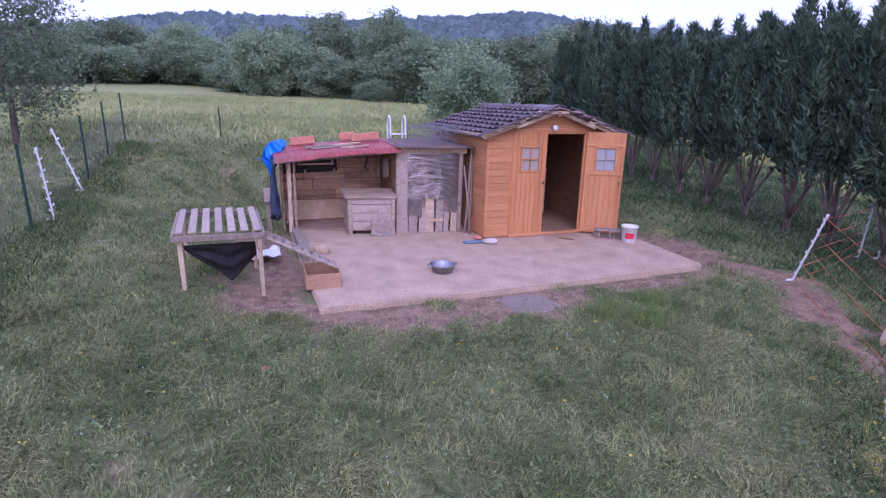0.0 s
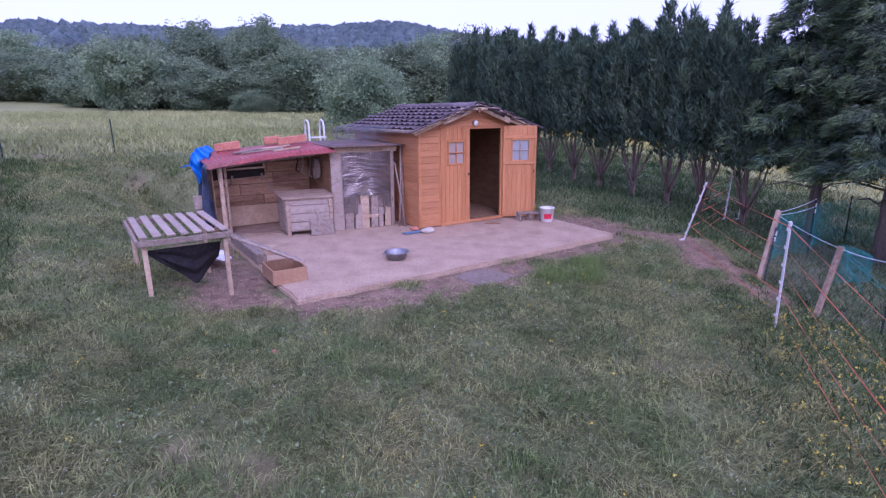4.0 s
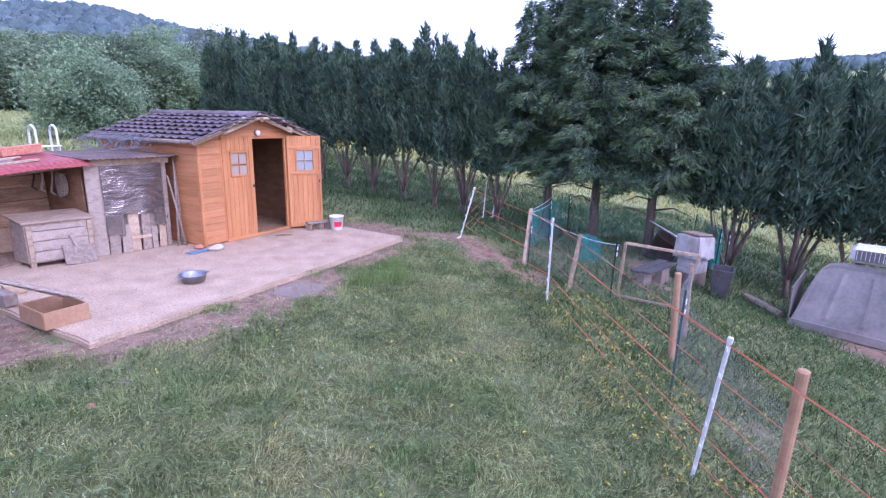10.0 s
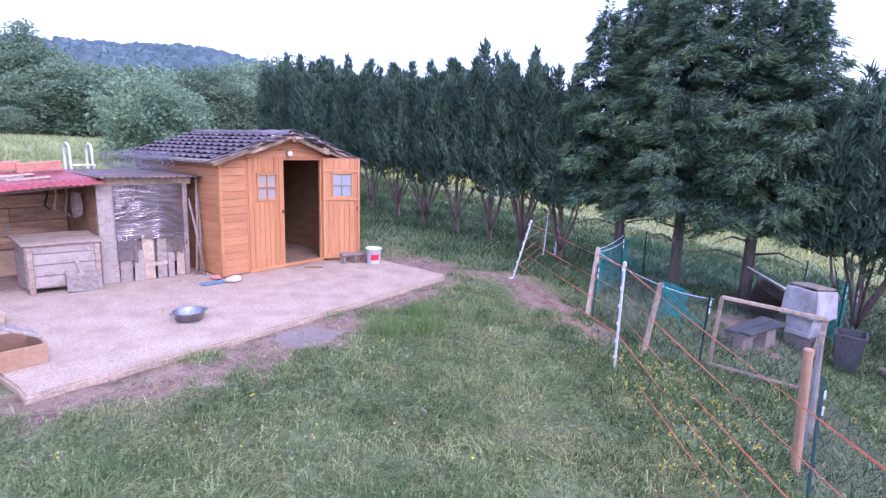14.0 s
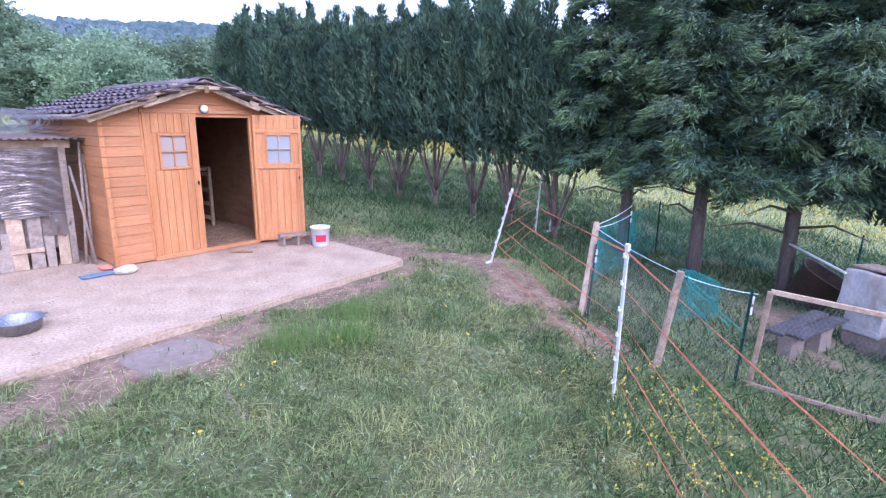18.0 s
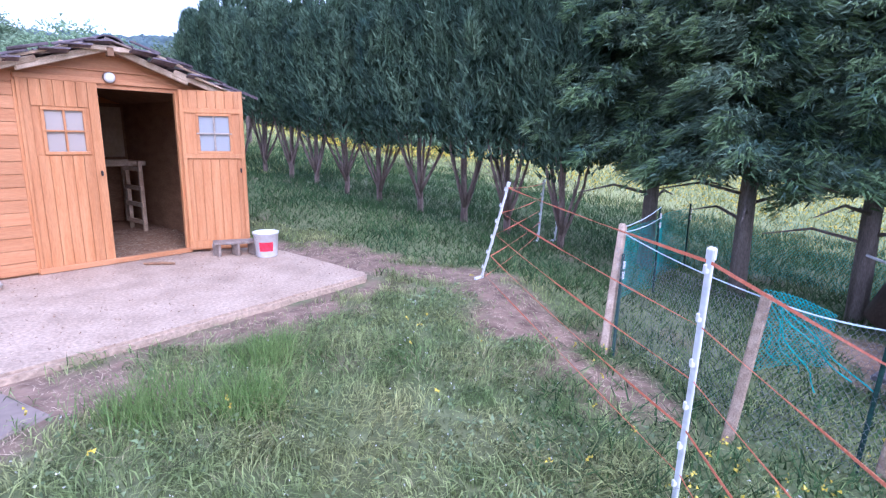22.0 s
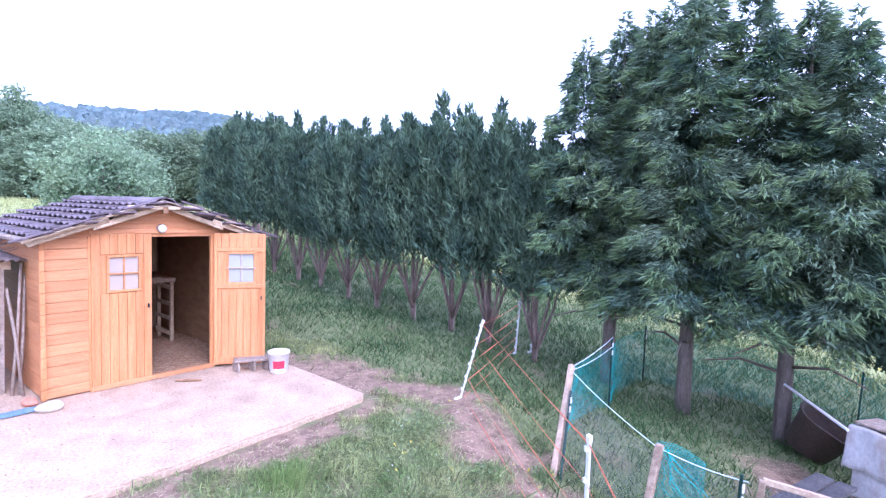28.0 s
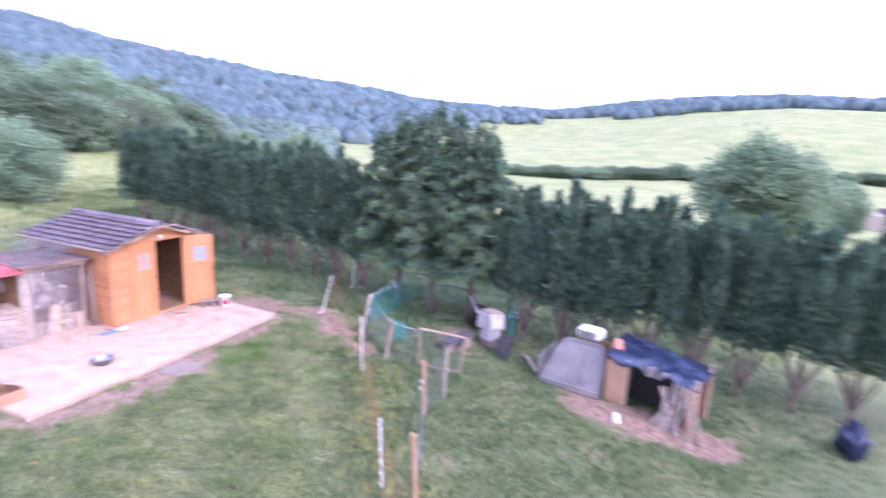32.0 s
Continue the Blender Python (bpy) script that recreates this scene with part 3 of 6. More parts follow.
for side in (-1, 1):
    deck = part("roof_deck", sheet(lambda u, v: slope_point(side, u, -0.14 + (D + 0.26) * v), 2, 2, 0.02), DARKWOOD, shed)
    rows, cols = 7, 15
    run = W / 2 + 0.12
    dz = -(RIDGE - EAVE + 0.02) * run / (W / 2)
    wide = (D + 0.36) / cols
    def one_tile(u, v, side=side):
        down = (v - 0.06) / rows * 1.28
        return Vector((side * run * down, wide * 1.08 * (u - 0.5), dz * down + 0.02 + 0.013 * math.cos(u * 2 * math.pi) + 0.05 * v))
    bmt = sheet(one_tile, 10, 2, 0.014)
    tile_me = bpy.data.meshes.new("roof_tile")
    bmt.to_mesh(tile_me)
    bmt.free()
    tile_me.materials.append(TILE)
    for r in range(rows):
        skew = random.uniform(-0.11, 0.07)
        for c in range(cols):
            ob = new("roof_tile", tile_me)
            ob.parent = deck
            ob.location = slope_point(side, r / rows, -0.2 + skew + wide * (c + 0.5), 0.012 + random.uniform(0, 0.008)) - ORIGIN[deck]
            ob.rotation_euler = (random.uniform(-0.03, 0.03), random.uniform(-0.02, 0.02), random.uniform(-0.03, 0.03))
    # weathered, patched verge boards
    part("verge_board", box(slope_point(side, 0.0, -0.16, 0.0), slope_point(side, 0.58, -0.17, -0.03), 0.02, 0.055, ragged=0.012), PALEWOOD, shed, "bleached verge board")
    part("verge_board", box(slope_point(side, 0.46, -0.19, 0.01), slope_point(side, 1.05, -0.18, -0.005), 0.02, 0.05, ragged=0.012), PALEWOOD, shed, "bleached verge board")
    for u0, u1, dy, lift, th, mat in ((0.0, 0.42, -0.22, 0.045, 0.022, GREYWOOD), (0.3, 0.72, -0.25, 0.075, 0.026, PALEWOOD), (0.62, 1.1, -0.23, 0.05, 0.022, PALEWOOD), (0.1, 0.34, -0.26, 0.1, 0.02, TILE), (0.36, 0.62, -0.28, 0.11, 0.022, TILE), (0.55, 0.86, -0.26, 0.1, 0.02, TILE), (0.8, 1.14, -0.28, 0.085, 0.022, TILE)):
        u0, u1 = u0 + random.uniform(-0.04, 0.04), u1 + random.uniform(-0.04, 0.04)
        part("verge_batten", box(slope_point(side, u0, dy, lift + random.uniform(-0.02, 0.02)), slope_point(side, u1, dy + random.uniform(-0.03, 0.03), lift + random.uniform(-0.03, 0.03)), 0.035, th, ragged=0.006), mat, shed)
part("apex_board", box((W / 2 - 0.4, -0.215, RIDGE + 0.005), (W / 2 + 0.42, -0.2, RIDGE + 0.015), 0.025, 0.045, ragged=0.008), PALEWOOD, shed, "bleached board across the gable top")
part("ridge_cap", sheet(lambda u, v: Vector((W / 2 + 0.13 * math.cos(math.pi * v), -0.22 + (D + 0.3) * u, RIDGE + 0.055 + 0.075 * math.sin(math.pi * v) + 0.006 * math.sin(u * 40))), 24, 8, 0.012), TILE, shed, "rounded ridge tiles")
part("verge_block", box((W / 2, -0.2, RIDGE - 0.06), (W / 2, -0.2, RIDGE + 0.02), 0.06, 0.05, up=(0, 1, 0)), DARKWOOD, shed)
part("gutter", tube([(-0.16, -0.12, EAVE - 0.02), (-0.16, D + 0.1, EAVE - 0.03)], 0.035, 8), GREYWOOD, shed)

lamp = thing("round_wall_lamp", (1.15, -0.03, 1.82), "small round white bulkhead lamp fixed over the doorway", "wall lamp")
part("lamp_rim", tube([(1.15, -0.03, 1.82), (1.15, -0.075, 1.82)], 0.052, 20), GREYWOOD, lamp)
part("lamp_glass", tube([(1.15, -0.07, 1.82), (1.15, -0.09, 1.82), (1.15, -0.1, 1.82)], [0.05, 0.045, 0.02], 20), WHITEPLASTIC, lamp, "milky glass", True)

shelf = thing("inner_shelf", (1.1, 2.3, 0.85), "rough plywood shelf across the back of the shed", "shelf")
part("shelf_board", box((0.06, 2.35, 0.92), (2.2, 2.35, 0.92), 0.7, 0.03), PLYWOOD, shelf)
part("shelf_edge", box((0.06, 1.99, 0.9), (2.2, 1.99, 0.9), 0.02, 0.06), PALEWOOD, shelf)
part("rear_panel", box((0.06, 2.7, 1.32), (2.2, 2.7, 1.32), 0.02, 0.7), BACKBOARD, shelf)
for x in (0.12, 2.14):
    part("bracket", box((x, 2.66, 0.03), (x, 2.66, 0.9), 0.05, 0.04, up=(0, 1, 0)), PALEWOOD, shelf)
rack = thing("slatted_rack", (1.9, 1.9, 0.03), "upright slatted hay rack of pale wood", "rack")
for y in (1.55, 2.0):
    part("upright", box((1.95, y, 0.03), (1.95, y, 0.95), 0.05, 0.04, up=(0, 1, 0)), PALEWOOD, rack)
for z in (0.15, 0.38, 0.6, 0.85):
    part("slat", box((1.93, 1.5, z), (1.93, 2.05, z), 0.02, 0.06), PALEWOOD, rack)
part("upright", box((1.62, 1.97, 0.03), (1.62, 1.97, 0.95), 0.05, 0.04, up=(0, 1, 0)), PALEWOOD, rack)
part("top_rail", box((1.6, 1.97, 0.93), (1.97, 1.97, 0.93), 0.04, 0.06), PALEWOOD, rack)



# ---- lean-to animal shelter beside the shed ----
lean = thing("goat_shelter", (-2.2, 1.3, 0), "patched lean-to goat shelter of old boards with a red sheet roof", "shelter")
FL, FR, BR, BL = (-3.28, 0.5, 1.24), (-1.28, 0.5, 1.45), (-1.28, 2.15, 1.52), (-3.28, 2.15, 1.37)
def red(u, v):
    p = lerp4(FL, FR, BR, BL, u, v)
    p.y -= 0.1 * (1 - v) ** 5
    p.z += (-0.06 if v < 0.01 else 0.0) + 0.008 * math.sin(u * 2 * math.pi * 26) + 0.03 * math.sin(u * 3.0) * (1 - v) + 0.012 * noise.noise((u * 5, v * 5, 3))
    return p
part("red_roof", sheet(red, 130, 12, 0.006), REDSHEET, lean, "faded red corrugated roof sheet", True)
part("front_beam", box((-3.2, 0.66, 1.19), (-1.3, 0.66, 1.39), 0.05, 0.07, ragged=0.006), GREYWOOD, lean)
for x, y, w in ((-3.06, 0.66, 0.065), (-2.97, 0.76, 0.04)):
    part("post", box((x, y, 0), (x + 0.01, y, 1.22), w, w * 0.9, up=(0, 1, 0), ragged=0.008), OLDPLANK if w < 0.05 else PALEWOOD, lean)
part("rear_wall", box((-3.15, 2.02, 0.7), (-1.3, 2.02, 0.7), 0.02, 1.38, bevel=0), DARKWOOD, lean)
zs = (0.02, 0.4, 0.58, 0.78, 0.98, 1.16)
for i in range(5):
    x0 = -3.14
    for x1 in ((-1.32,), (-2.2, -1.32), (-2.6, -1.32), (-2.75, -2.0, -1.32), (-2.1, -1.32))[i]:
        part("rear_board", box((x0 + 0.008, 1.99 - random.uniform(0, 0.02), (zs[i] + zs[i + 1]) / 2), (x1 - 0.008, 1.99 - random.uniform(0, 0.02), (zs[i] + zs[i + 1]) / 2 + random.uniform(-0.01, 0.01)), 0.02, zs[i + 1] - zs[i] - 0.012, ragged=0.004), BACKBOARD if i == 0 else PLYWOOD, lean)
        x0 = x1
# No hole here: a black panel paints the dark of the gap.
part("dark_opening", box((-3.1, 1.965, 1.06), (-2.15, 1.965, 1.1), 0.012, 0.36), BLACKHOLE, lean, "flat black panel for the shade in a gap under the roof")
for x, z in ((-2.72, 0.88), (-2.2, 0.9), (-2.05, 0.7), (-2.9, 0.62)):
    part("cleat", box((x, 1.955, z - 0.07), (x, 1.955, z + 0.07), 0.04, 0.02, up=(0, 1, 0)), WHITEWASH, lean)
part("side_wall", box((-3.16, 0.75, 0.62), (-3.16, 2.02, 0.62), 0.02, 1.2), PLYWOOD, lean)
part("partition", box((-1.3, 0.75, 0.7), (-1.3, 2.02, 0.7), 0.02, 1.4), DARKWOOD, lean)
part("floor_board", box((-2.2, 0.85, 0.012), (-2.2, 1.95, 0.012), 1.7, 0.02), surf("dark_trodden_litter", (0.24, 0.165, 0.12), (0.33, 0.24, 0.18), 5, 0.95, 0.5), lean)
part("cross_stick", box((-2.9, 1.0, 1.12), (-2.3, 1.0, 1.14), 0.02, 0.03), PALEWOOD, lean)
part("cross_stick", box((-2.32, 1.0, 1.12), (-2.32, 1.0, 1.34), 0.02, 0.02, up=(0, 1, 0)), PALEWOOD, lean)
for i, x in enumerate((-1.72, -1.62, -1.5)):
    hook = thing("hanging_strap", (x, 1.25, 1.3), "pale strap hanging from the shelter's roof beam", "strap", "straps in the shelter")
    part("strap", tube([(x, 1.25, 1.36), (x + 0.02, 1.24, 1.2), (x - 0.02, 1.25, 1.05 - 0.05 * i), (x + 0.03, 1.24, 1.0 - 0.05 * i)], [0.008, 0.012, 0.014, 0.01], 6), (BLACKHOLE, WHITEWASH, GREYWOOD)[i], hook)
part("roof_beam", box((-1.85, 1.25, 1.37), (-1.3, 1.25, 1.41), 0.04, 0.05), GREYWOOD, lean)
# coiled hose hung inside
coil = thing("hanging_hose", (-1.4, 1.2, 1.0), "coil of pale hose hanging on the shelter's inner wall", "hose")
for k in range(4):
    part("loop", tube([(-1.36 - 0.02 * k, 1.2 + 0.09 * math.cos(a) + 0.01 * k, 1.05 + (0.15 + 0.01 * k) * math.sin(a)) for a in [2 * math.pi * q / 18 for q in range(19)]], 0.011, 6), WHITEWASH, coil, smooth=True)
part("peg", box((-1.3, 1.2, 1.21), (-1.45, 1.2, 1.22), 0.02, 0.02), GREYWOOD, coil)
# pen with plastic film in front
part("wide_post", box((-1.24, 0.6, 0), (-1.24, 0.6, 1.36), 0.19, 0.03, up=(0, 1, 0), ragged=0.006), WHITEWASH, lean, "broad whitewashed post")
part("front_post", box((-0.27, 0.56, 0), (-0.25, 0.56, 1.36), 0.07, 0.05, up=(0, 1, 0), ragged=0.006), GREYWOOD, lean)
part("front_beam", box((-1.36, 0.57, 1.4), (-0.16, 0.55, 1.4), 0.05, 0.09, ragged=0.006), PALEWOOD, lean)
part("film_rail", box((-1.15, 0.57, 0.62), (-0.28, 0.56, 0.63), 0.03, 0.035), GREYWOOD, lean)
def film(u, v):
    x, z = -1.16 + 0.9 * u, 0.6 + 0.76 * v
    sag = 10 * noise.noise((u * 2.4, v * 2.6, 0)) + 30 * (u - 0.5) ** 2 * (0.5 + v)
    folds = math.sin(v * 170 + sag) + 0.6 * math.sin(v * 211 + 1.7 * sag + 6 * u) + 0.35 * math.sin(v * 60 - 30 * u + sag)
    return Vector((x, 0.545 + 0.0056 * folds * max(0.2, 0.8 + noise.noise((u * 3, v * 4, 6))) + 0.025 * noise.noise((u * 4, v * 4, 4)), z + 0.01 * math.sin(u * 9)))
part("plastic_film", sheet(film, 70, 300, 0.002), FILM, lean, "wrinkled cloudy plastic film", True)
for x0, wd, drop in ((-1.16, 0.24, 0.3), (-0.46, 0.2, 0.24)):
    def film_low(u, v, x0=x0, wd=wd, drop=drop):
        ragged = 0.07 * abs(noise.noise((u * 4, x0 * 9, 2)))
        return Vector((x0 + wd * u, 0.545 + 0.012 * noise.noise((u * 3, v * 3, 9)), 0.62 - (drop + ragged) * (1 - v)))
    part("plastic_film", sheet(film_low, 16, 12, 0.002), FILM, lean, "torn lower strip of cloudy film", True)
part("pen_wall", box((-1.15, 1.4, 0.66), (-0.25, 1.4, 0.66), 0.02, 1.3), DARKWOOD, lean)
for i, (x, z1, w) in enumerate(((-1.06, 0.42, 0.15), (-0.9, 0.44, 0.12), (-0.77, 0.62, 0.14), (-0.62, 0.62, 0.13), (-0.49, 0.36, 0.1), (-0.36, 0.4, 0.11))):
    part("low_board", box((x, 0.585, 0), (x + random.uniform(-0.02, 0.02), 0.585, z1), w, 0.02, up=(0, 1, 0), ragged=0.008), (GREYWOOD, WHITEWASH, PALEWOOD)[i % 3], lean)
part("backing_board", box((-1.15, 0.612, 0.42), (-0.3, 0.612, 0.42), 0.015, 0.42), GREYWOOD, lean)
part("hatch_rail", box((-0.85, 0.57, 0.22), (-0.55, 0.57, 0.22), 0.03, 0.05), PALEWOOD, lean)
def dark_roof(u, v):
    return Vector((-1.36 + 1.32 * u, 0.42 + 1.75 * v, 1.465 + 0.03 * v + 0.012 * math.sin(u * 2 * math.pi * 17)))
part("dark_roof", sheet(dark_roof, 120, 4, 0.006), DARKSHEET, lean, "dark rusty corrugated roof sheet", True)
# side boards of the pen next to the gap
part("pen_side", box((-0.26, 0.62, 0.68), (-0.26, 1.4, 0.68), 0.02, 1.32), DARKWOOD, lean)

# things on the shelter's roof
def roof_z(x, y):
    return 1.24 + 0.18 * (x + 3.28) / 2.0 + 0.1 * (y - 0.5) / 1.65 + 0.03
for x, y, l, turn in ((-2.75, 1.95, 0.42, 0.05), (-1.66, 1.7, 0.5, -0.06), (-1.95, 2.05, 0.28, 0.0)):
    z = roof_z(x, y)
    bk = thing("hollow_clay_block", (x, y, z), "terracotta building block weighing down the red roof", "brick", "blocks on the roof")
    d = Vector((math.cos(turn), math.sin(turn), 0.1)) * l / 2
    part("block", box(Vector((x, y, z + 0.07)) - d, Vector((x, y, z + 0.07)) + d, 0.12, 0.13, bevel=0.008), TERRACOTTA, bk)
    for i in range(4):
        q = Vector((x, y - 0.061, z + 0.025 + 0.03 * i))
        part("groove", box(q - d * 0.97, q + d * 0.97, 0.005, 0.008, bevel=0), TERRACOTTA, bk)
for i, (x, y, l, turn) in enumerate(((-2.3, 1.1, 0.7, 0.1), (-2.1, 1.35, 0.6, -0.12), (-2.5, 1.3, 0.5, 0.3), (-1.95, 0.9, 0.45, 0.05))):
    d = Vector((math.cos(turn), math.sin(turn), 0.105)) * l / 2
    q = Vector((x, y, roof_z(x, y) + 0.02))
    pk = thing("loose_plank", q, "short weathered plank lying on the red roof", "plank", "planks on the roof")
    part("plank", box(q - d, q + d, 0.1, 0.025, ragged=0.005), PALEWOOD if i % 2 else GREYWOOD, pk)

def tarp(u, v):
    fold = 0.05 * math.sin(u * 15 + v * 2) + 0.04 * math.sin(u * 31 - v * 5) + 0.07 * noise.noise((u * 4, v * 4, 2))
    return Vector((-3.4 + 0.32 * u - 0.05 * math.sin(v * 5 + u * 3), 1.75 + 0.3 * (u - 0.5) + fold - 0.18 * math.sin(v * 3.0), 1.5 - (0.36 + 0.14 * math.sin(u * 4 + 0.6)) * v - 0.12 * (1 - u) ** 2 + 0.05 * noise.noise((u * 6, v * 3, 8))))
bm = sheet(tarp, 36, 28, 0.004)
whole("blue_tarpaulin", bm, BLUETARP, "crumpled bright blue tarpaulin hanging from the shelter's corner", "tarpaulin", smooth=True)

def grey_drape(u, v):
    return Vector((-3.3 + 0.05 * math.sin(u * 11) * (0.4 + v) + 0.04 * noise.noise((u * 4, v * 4, 5)), 0.95 + 0.7 * u, 1.2 - 0.95 * v + 0.05 * math.sin(u * 8)))
whole("hanging_sheet", sheet(grey_drape, 26, 16, 0.004), NAVYTARP, "faded dark blue sheet hanging along the shelter's side", "tarpaulin", smooth=True)

chest = thing("feed_chest", (-1.75, 0.6, 0), "grey weathered plank feed chest with a sloping lid", "chest")
part("body", box((-2.16, 0.72, 0.34), (-1.38, 0.72, 0.34), 0.5, 0.56), GREYWOOD, chest)
for i in range(4):
    part("plank", box((-2.15, 0.462, 0.15 + 0.145 * i), (-1.39, 0.462, 0.15 + 0.145 * i), 0.018, 0.135, ragged=0.005), WHITEWASH, chest)
part("lid", box((-1.77, 0.42, 0.635), (-1.77, 1.02, 0.7), 0.86, 0.03, ragged=0.006), OLDPLANK, chest)
for x in (-2.12, -1.42):
    for y in (0.45, 0.94):
        part("leg", box((x, y, 0), (x, y, 0.6), 0.06, 0.05, up=(0, 1, 0)), OLDPLANK, chest)
board = thing("leaning_board", (-1.62, 0.4, 0), "grey board leaning against the feed chest", "board")
part("board", box((-1.62, 0.3, 0.0), (-1.6, 0.42, 0.26), 0.38, 0.025, up=(0, 1, 0), ragged=0.008), GREYWOOD, board)
part("handle", box((-1.6, 0.385, 0.2), (-1.66, 0.44, 0.42), 0.05, 0.02, up=(0, 1, 0)), GREYWOOD, board)

def skew_front(ob):
    """The shelter stands askew: its front edge runs back towards the meadow."""
    for o in (ob, *ob.children_recursive):
        if o.type == "MESH":
            at = ORIGIN[o]
            for v in o.data.vertices:
                x, y = v.co.x + at.x, v.co.y + at.y
                v.co.y += 0.22 * max(0.0, -0.6 - x) * min(1.0, max(0.0, (2.2 - y) / 1.5))


for ob in [o for o in scene.objects if o.parent is None and o.name.split(".")[0] in ("goat_shelter", "hollow_clay_block", "loose_plank", "feed_chest", "leaning_board", "hanging_hose", "hanging_strap")]:
    skew_front(ob)

for i, (x, y, tx, ty, tz) in enumerate(((-0.2, 0.42, -0.07, 0.55, 1.42), (-0.14, 0.4, -0.03, 0.6, 1.3), (-0.12, 0.34, -0.2, 0.55, 1.15))):
    st = thing("leaning_pole", (x, y, 0), "thin grey wooden pole leaning in the gap beside the shed", "pole", "poles by the shed")
    part("shaft", tube([(x, y, 0), ((x + tx) / 2 + 0.01, (y + ty) / 2, tz / 2), (tx, ty, tz)], [0.018, 0.017, 0.014], 8), GREYWOOD, st, smooth=True)

# heap of rolled wire on the low roof
bm = bmesh.new()
rnd = random.Random(5)
for i in range(48):
    c = Vector((-0.45 + rnd.uniform(-0.3, 0.3), 1.15 + rnd.uniform(-0.5, 0.8), 1.66))
    r = rnd.uniform(0.09, 0.2)
    tube([c + Vector((math.cos(a) * r * 1.4, (a - 3) * 0.05, math.sin(a) * r * 0.75)) for a in [k * 0.42 for k in range(16)]], 0.003, 4, bm)
whole("wire_roll", bm, WIRE, "tangled roll of grey fence wire on the low roof", "wire roll", "stuff")

pool = thing("pool_ladder", (-0.66, 3.3, 0), "white tubular pool ladder standing behind the shelter", "ladder")
for x in (-0.83, -0.5):
    pts = [(x, 3.55, ground_z(x, 3.55))] + [(x, 3.55, z) for z in (0.8, 1.6)] + [(x, 3.55 - 0.13 + 0.13 * math.cos(a), 1.75 + 0.13 * math.sin(a)) for a in (0.3, 0.9, 1.57, 2.2, 2.8)] + [(x, 3.29, 1.6), (x, 3.2, 0.8), (x, 3.1, ground_z(x, 3.1))]
    part("rail", tube(pts, 0.02, 10), WHITEPLASTIC, pool, smooth=True)
for z in (0.35, 0.65, 0.95, 1.25, 1.52):
    part("step", box((-0.83, 3.2, z), (-0.5, 3.2, z), 0.09, 0.03), WHITEPLASTIC, pool)

# ---- things on and beside the slab ----
table = thing("slatted_table", (-3.95, -1.5, 0), "low table of seven bleached slats on rough posts, standing in grass", "table")
TBL, TBR, TFR, TFL = (-4.5, -0.72, 0.83), (-3.58, -0.62, 0.80), (-3.5, -1.8, 0.77), (-4.43, -1.84, 0.78)
for i in range(7):
    u = (i + 0.5) / 7
    a, b = lerp4(TFL, TFR, TBR, TBL, u, 0.0), lerp4(TFL, TFR, TBR, TBL, u, 1.0)
    part("slat", box(a, b + Vector((0, random.uniform(-0.02, 0.02), 0)), 0.078, 0.022, ragged=0.004), WHITEWASH, table)
for a, b in ((TFL, TFR), (TBL, TBR), (TFL, TBL), (TFR, TBR)):
    part("rail", box(Vector(a) - Vector((0, 0, 0.06)), Vector(b) - Vector((0, 0, 0.06)), 0.03, 0.065), GREYWOOD, table)
for c in (TFL, TFR, TBL, TBR):
    x, y = c[0] + (0.06 if c[0] < -4 else -0.05), c[1] + (0.07 if c[1] < -1.5 else -0.07)
    part("leg", box((x, y, ground_z(x, y) - 0.05), (x, y, c[2] - 0.02), 0.045, 0.045, up=(0, 1, 0), ragged=0.006), PALEWOOD, table)
def hung(u, v):
    x = -4.28 + 0.74 * u
    low = 0.62 - 0.5 * v * (1 - abs(u - 0.62) * 1.45)
    return Vector((x - 0.06, -1.72 + 0.25 * v * u + 0.05 * noise.noise((u * 4, v * 4, 1)), low))
whole("shade_net", sheet(hung, 20, 14, 0.003), BLACKNET, "black shade net slung under the slatted table", "net")

ramp = thing("slatted_ramp", (-3.0, -1.8, 0.2), "narrow slatted ramp leading from the table down to the crate", "ramp")
part("edge_rail", box((-3.48, -1.72, 0.66), (-2.66, -1.72, 0.22), 0.018, 0.028), WHITEWASH, ramp, "white painted rail")
part("edge_rail", box((-3.48, -1.4, 0.64), (-2.7, -1.44, 0.2), 0.025, 0.05), GREYWOOD, ramp)
for i in range(8):
    a = Vector((-3.44, -1.72, 0.63)).lerp(Vector((-2.72, -1.72, 0.25)), i / 7)
    part("tread", box(a, a + Vector((0, 0.3, -0.01)), 0.07, 0.018), GREYWOOD, ramp)
crate = thing("wooden_crate", (-2.74, -1.74, 0), "open crate of tan boards at the slab's corner", "crate")
for a, b in (((-3.07, -1.78), (-2.65, -1.78)), ((-3.07, -1.25), (-2.65, -1.25)), ((-3.06, -1.76), (-3.06, -1.27)), ((-2.66, -1.76), (-2.66, -1.27))):
    part("side_board", box((*a, 0.09), (*b, 0.09), 0.02, 0.18), CARTON, crate)
part("bottom_board", box((-3.06, -1.52, 0.012), (-2.66, -1.52, 0.012), 0.5, 0.016), CARTON, crate)
log = thing("squared_beam", (-2.9, -0.4, 0), "weathered squared beam lying along the slab's edge", "beam")
part("beam", box((-3.0, 0.85, 0.08), (-2.95, -0.75, 0.08), 0.14, 0.14, ragged=0.01), GREYWOOD, log)
part("end_block", box((-2.83, -0.2, 0.06), (-2.62, -0.22, 0.06), 0.16, 0.12, ragged=0.008), PALEWOOD, log)
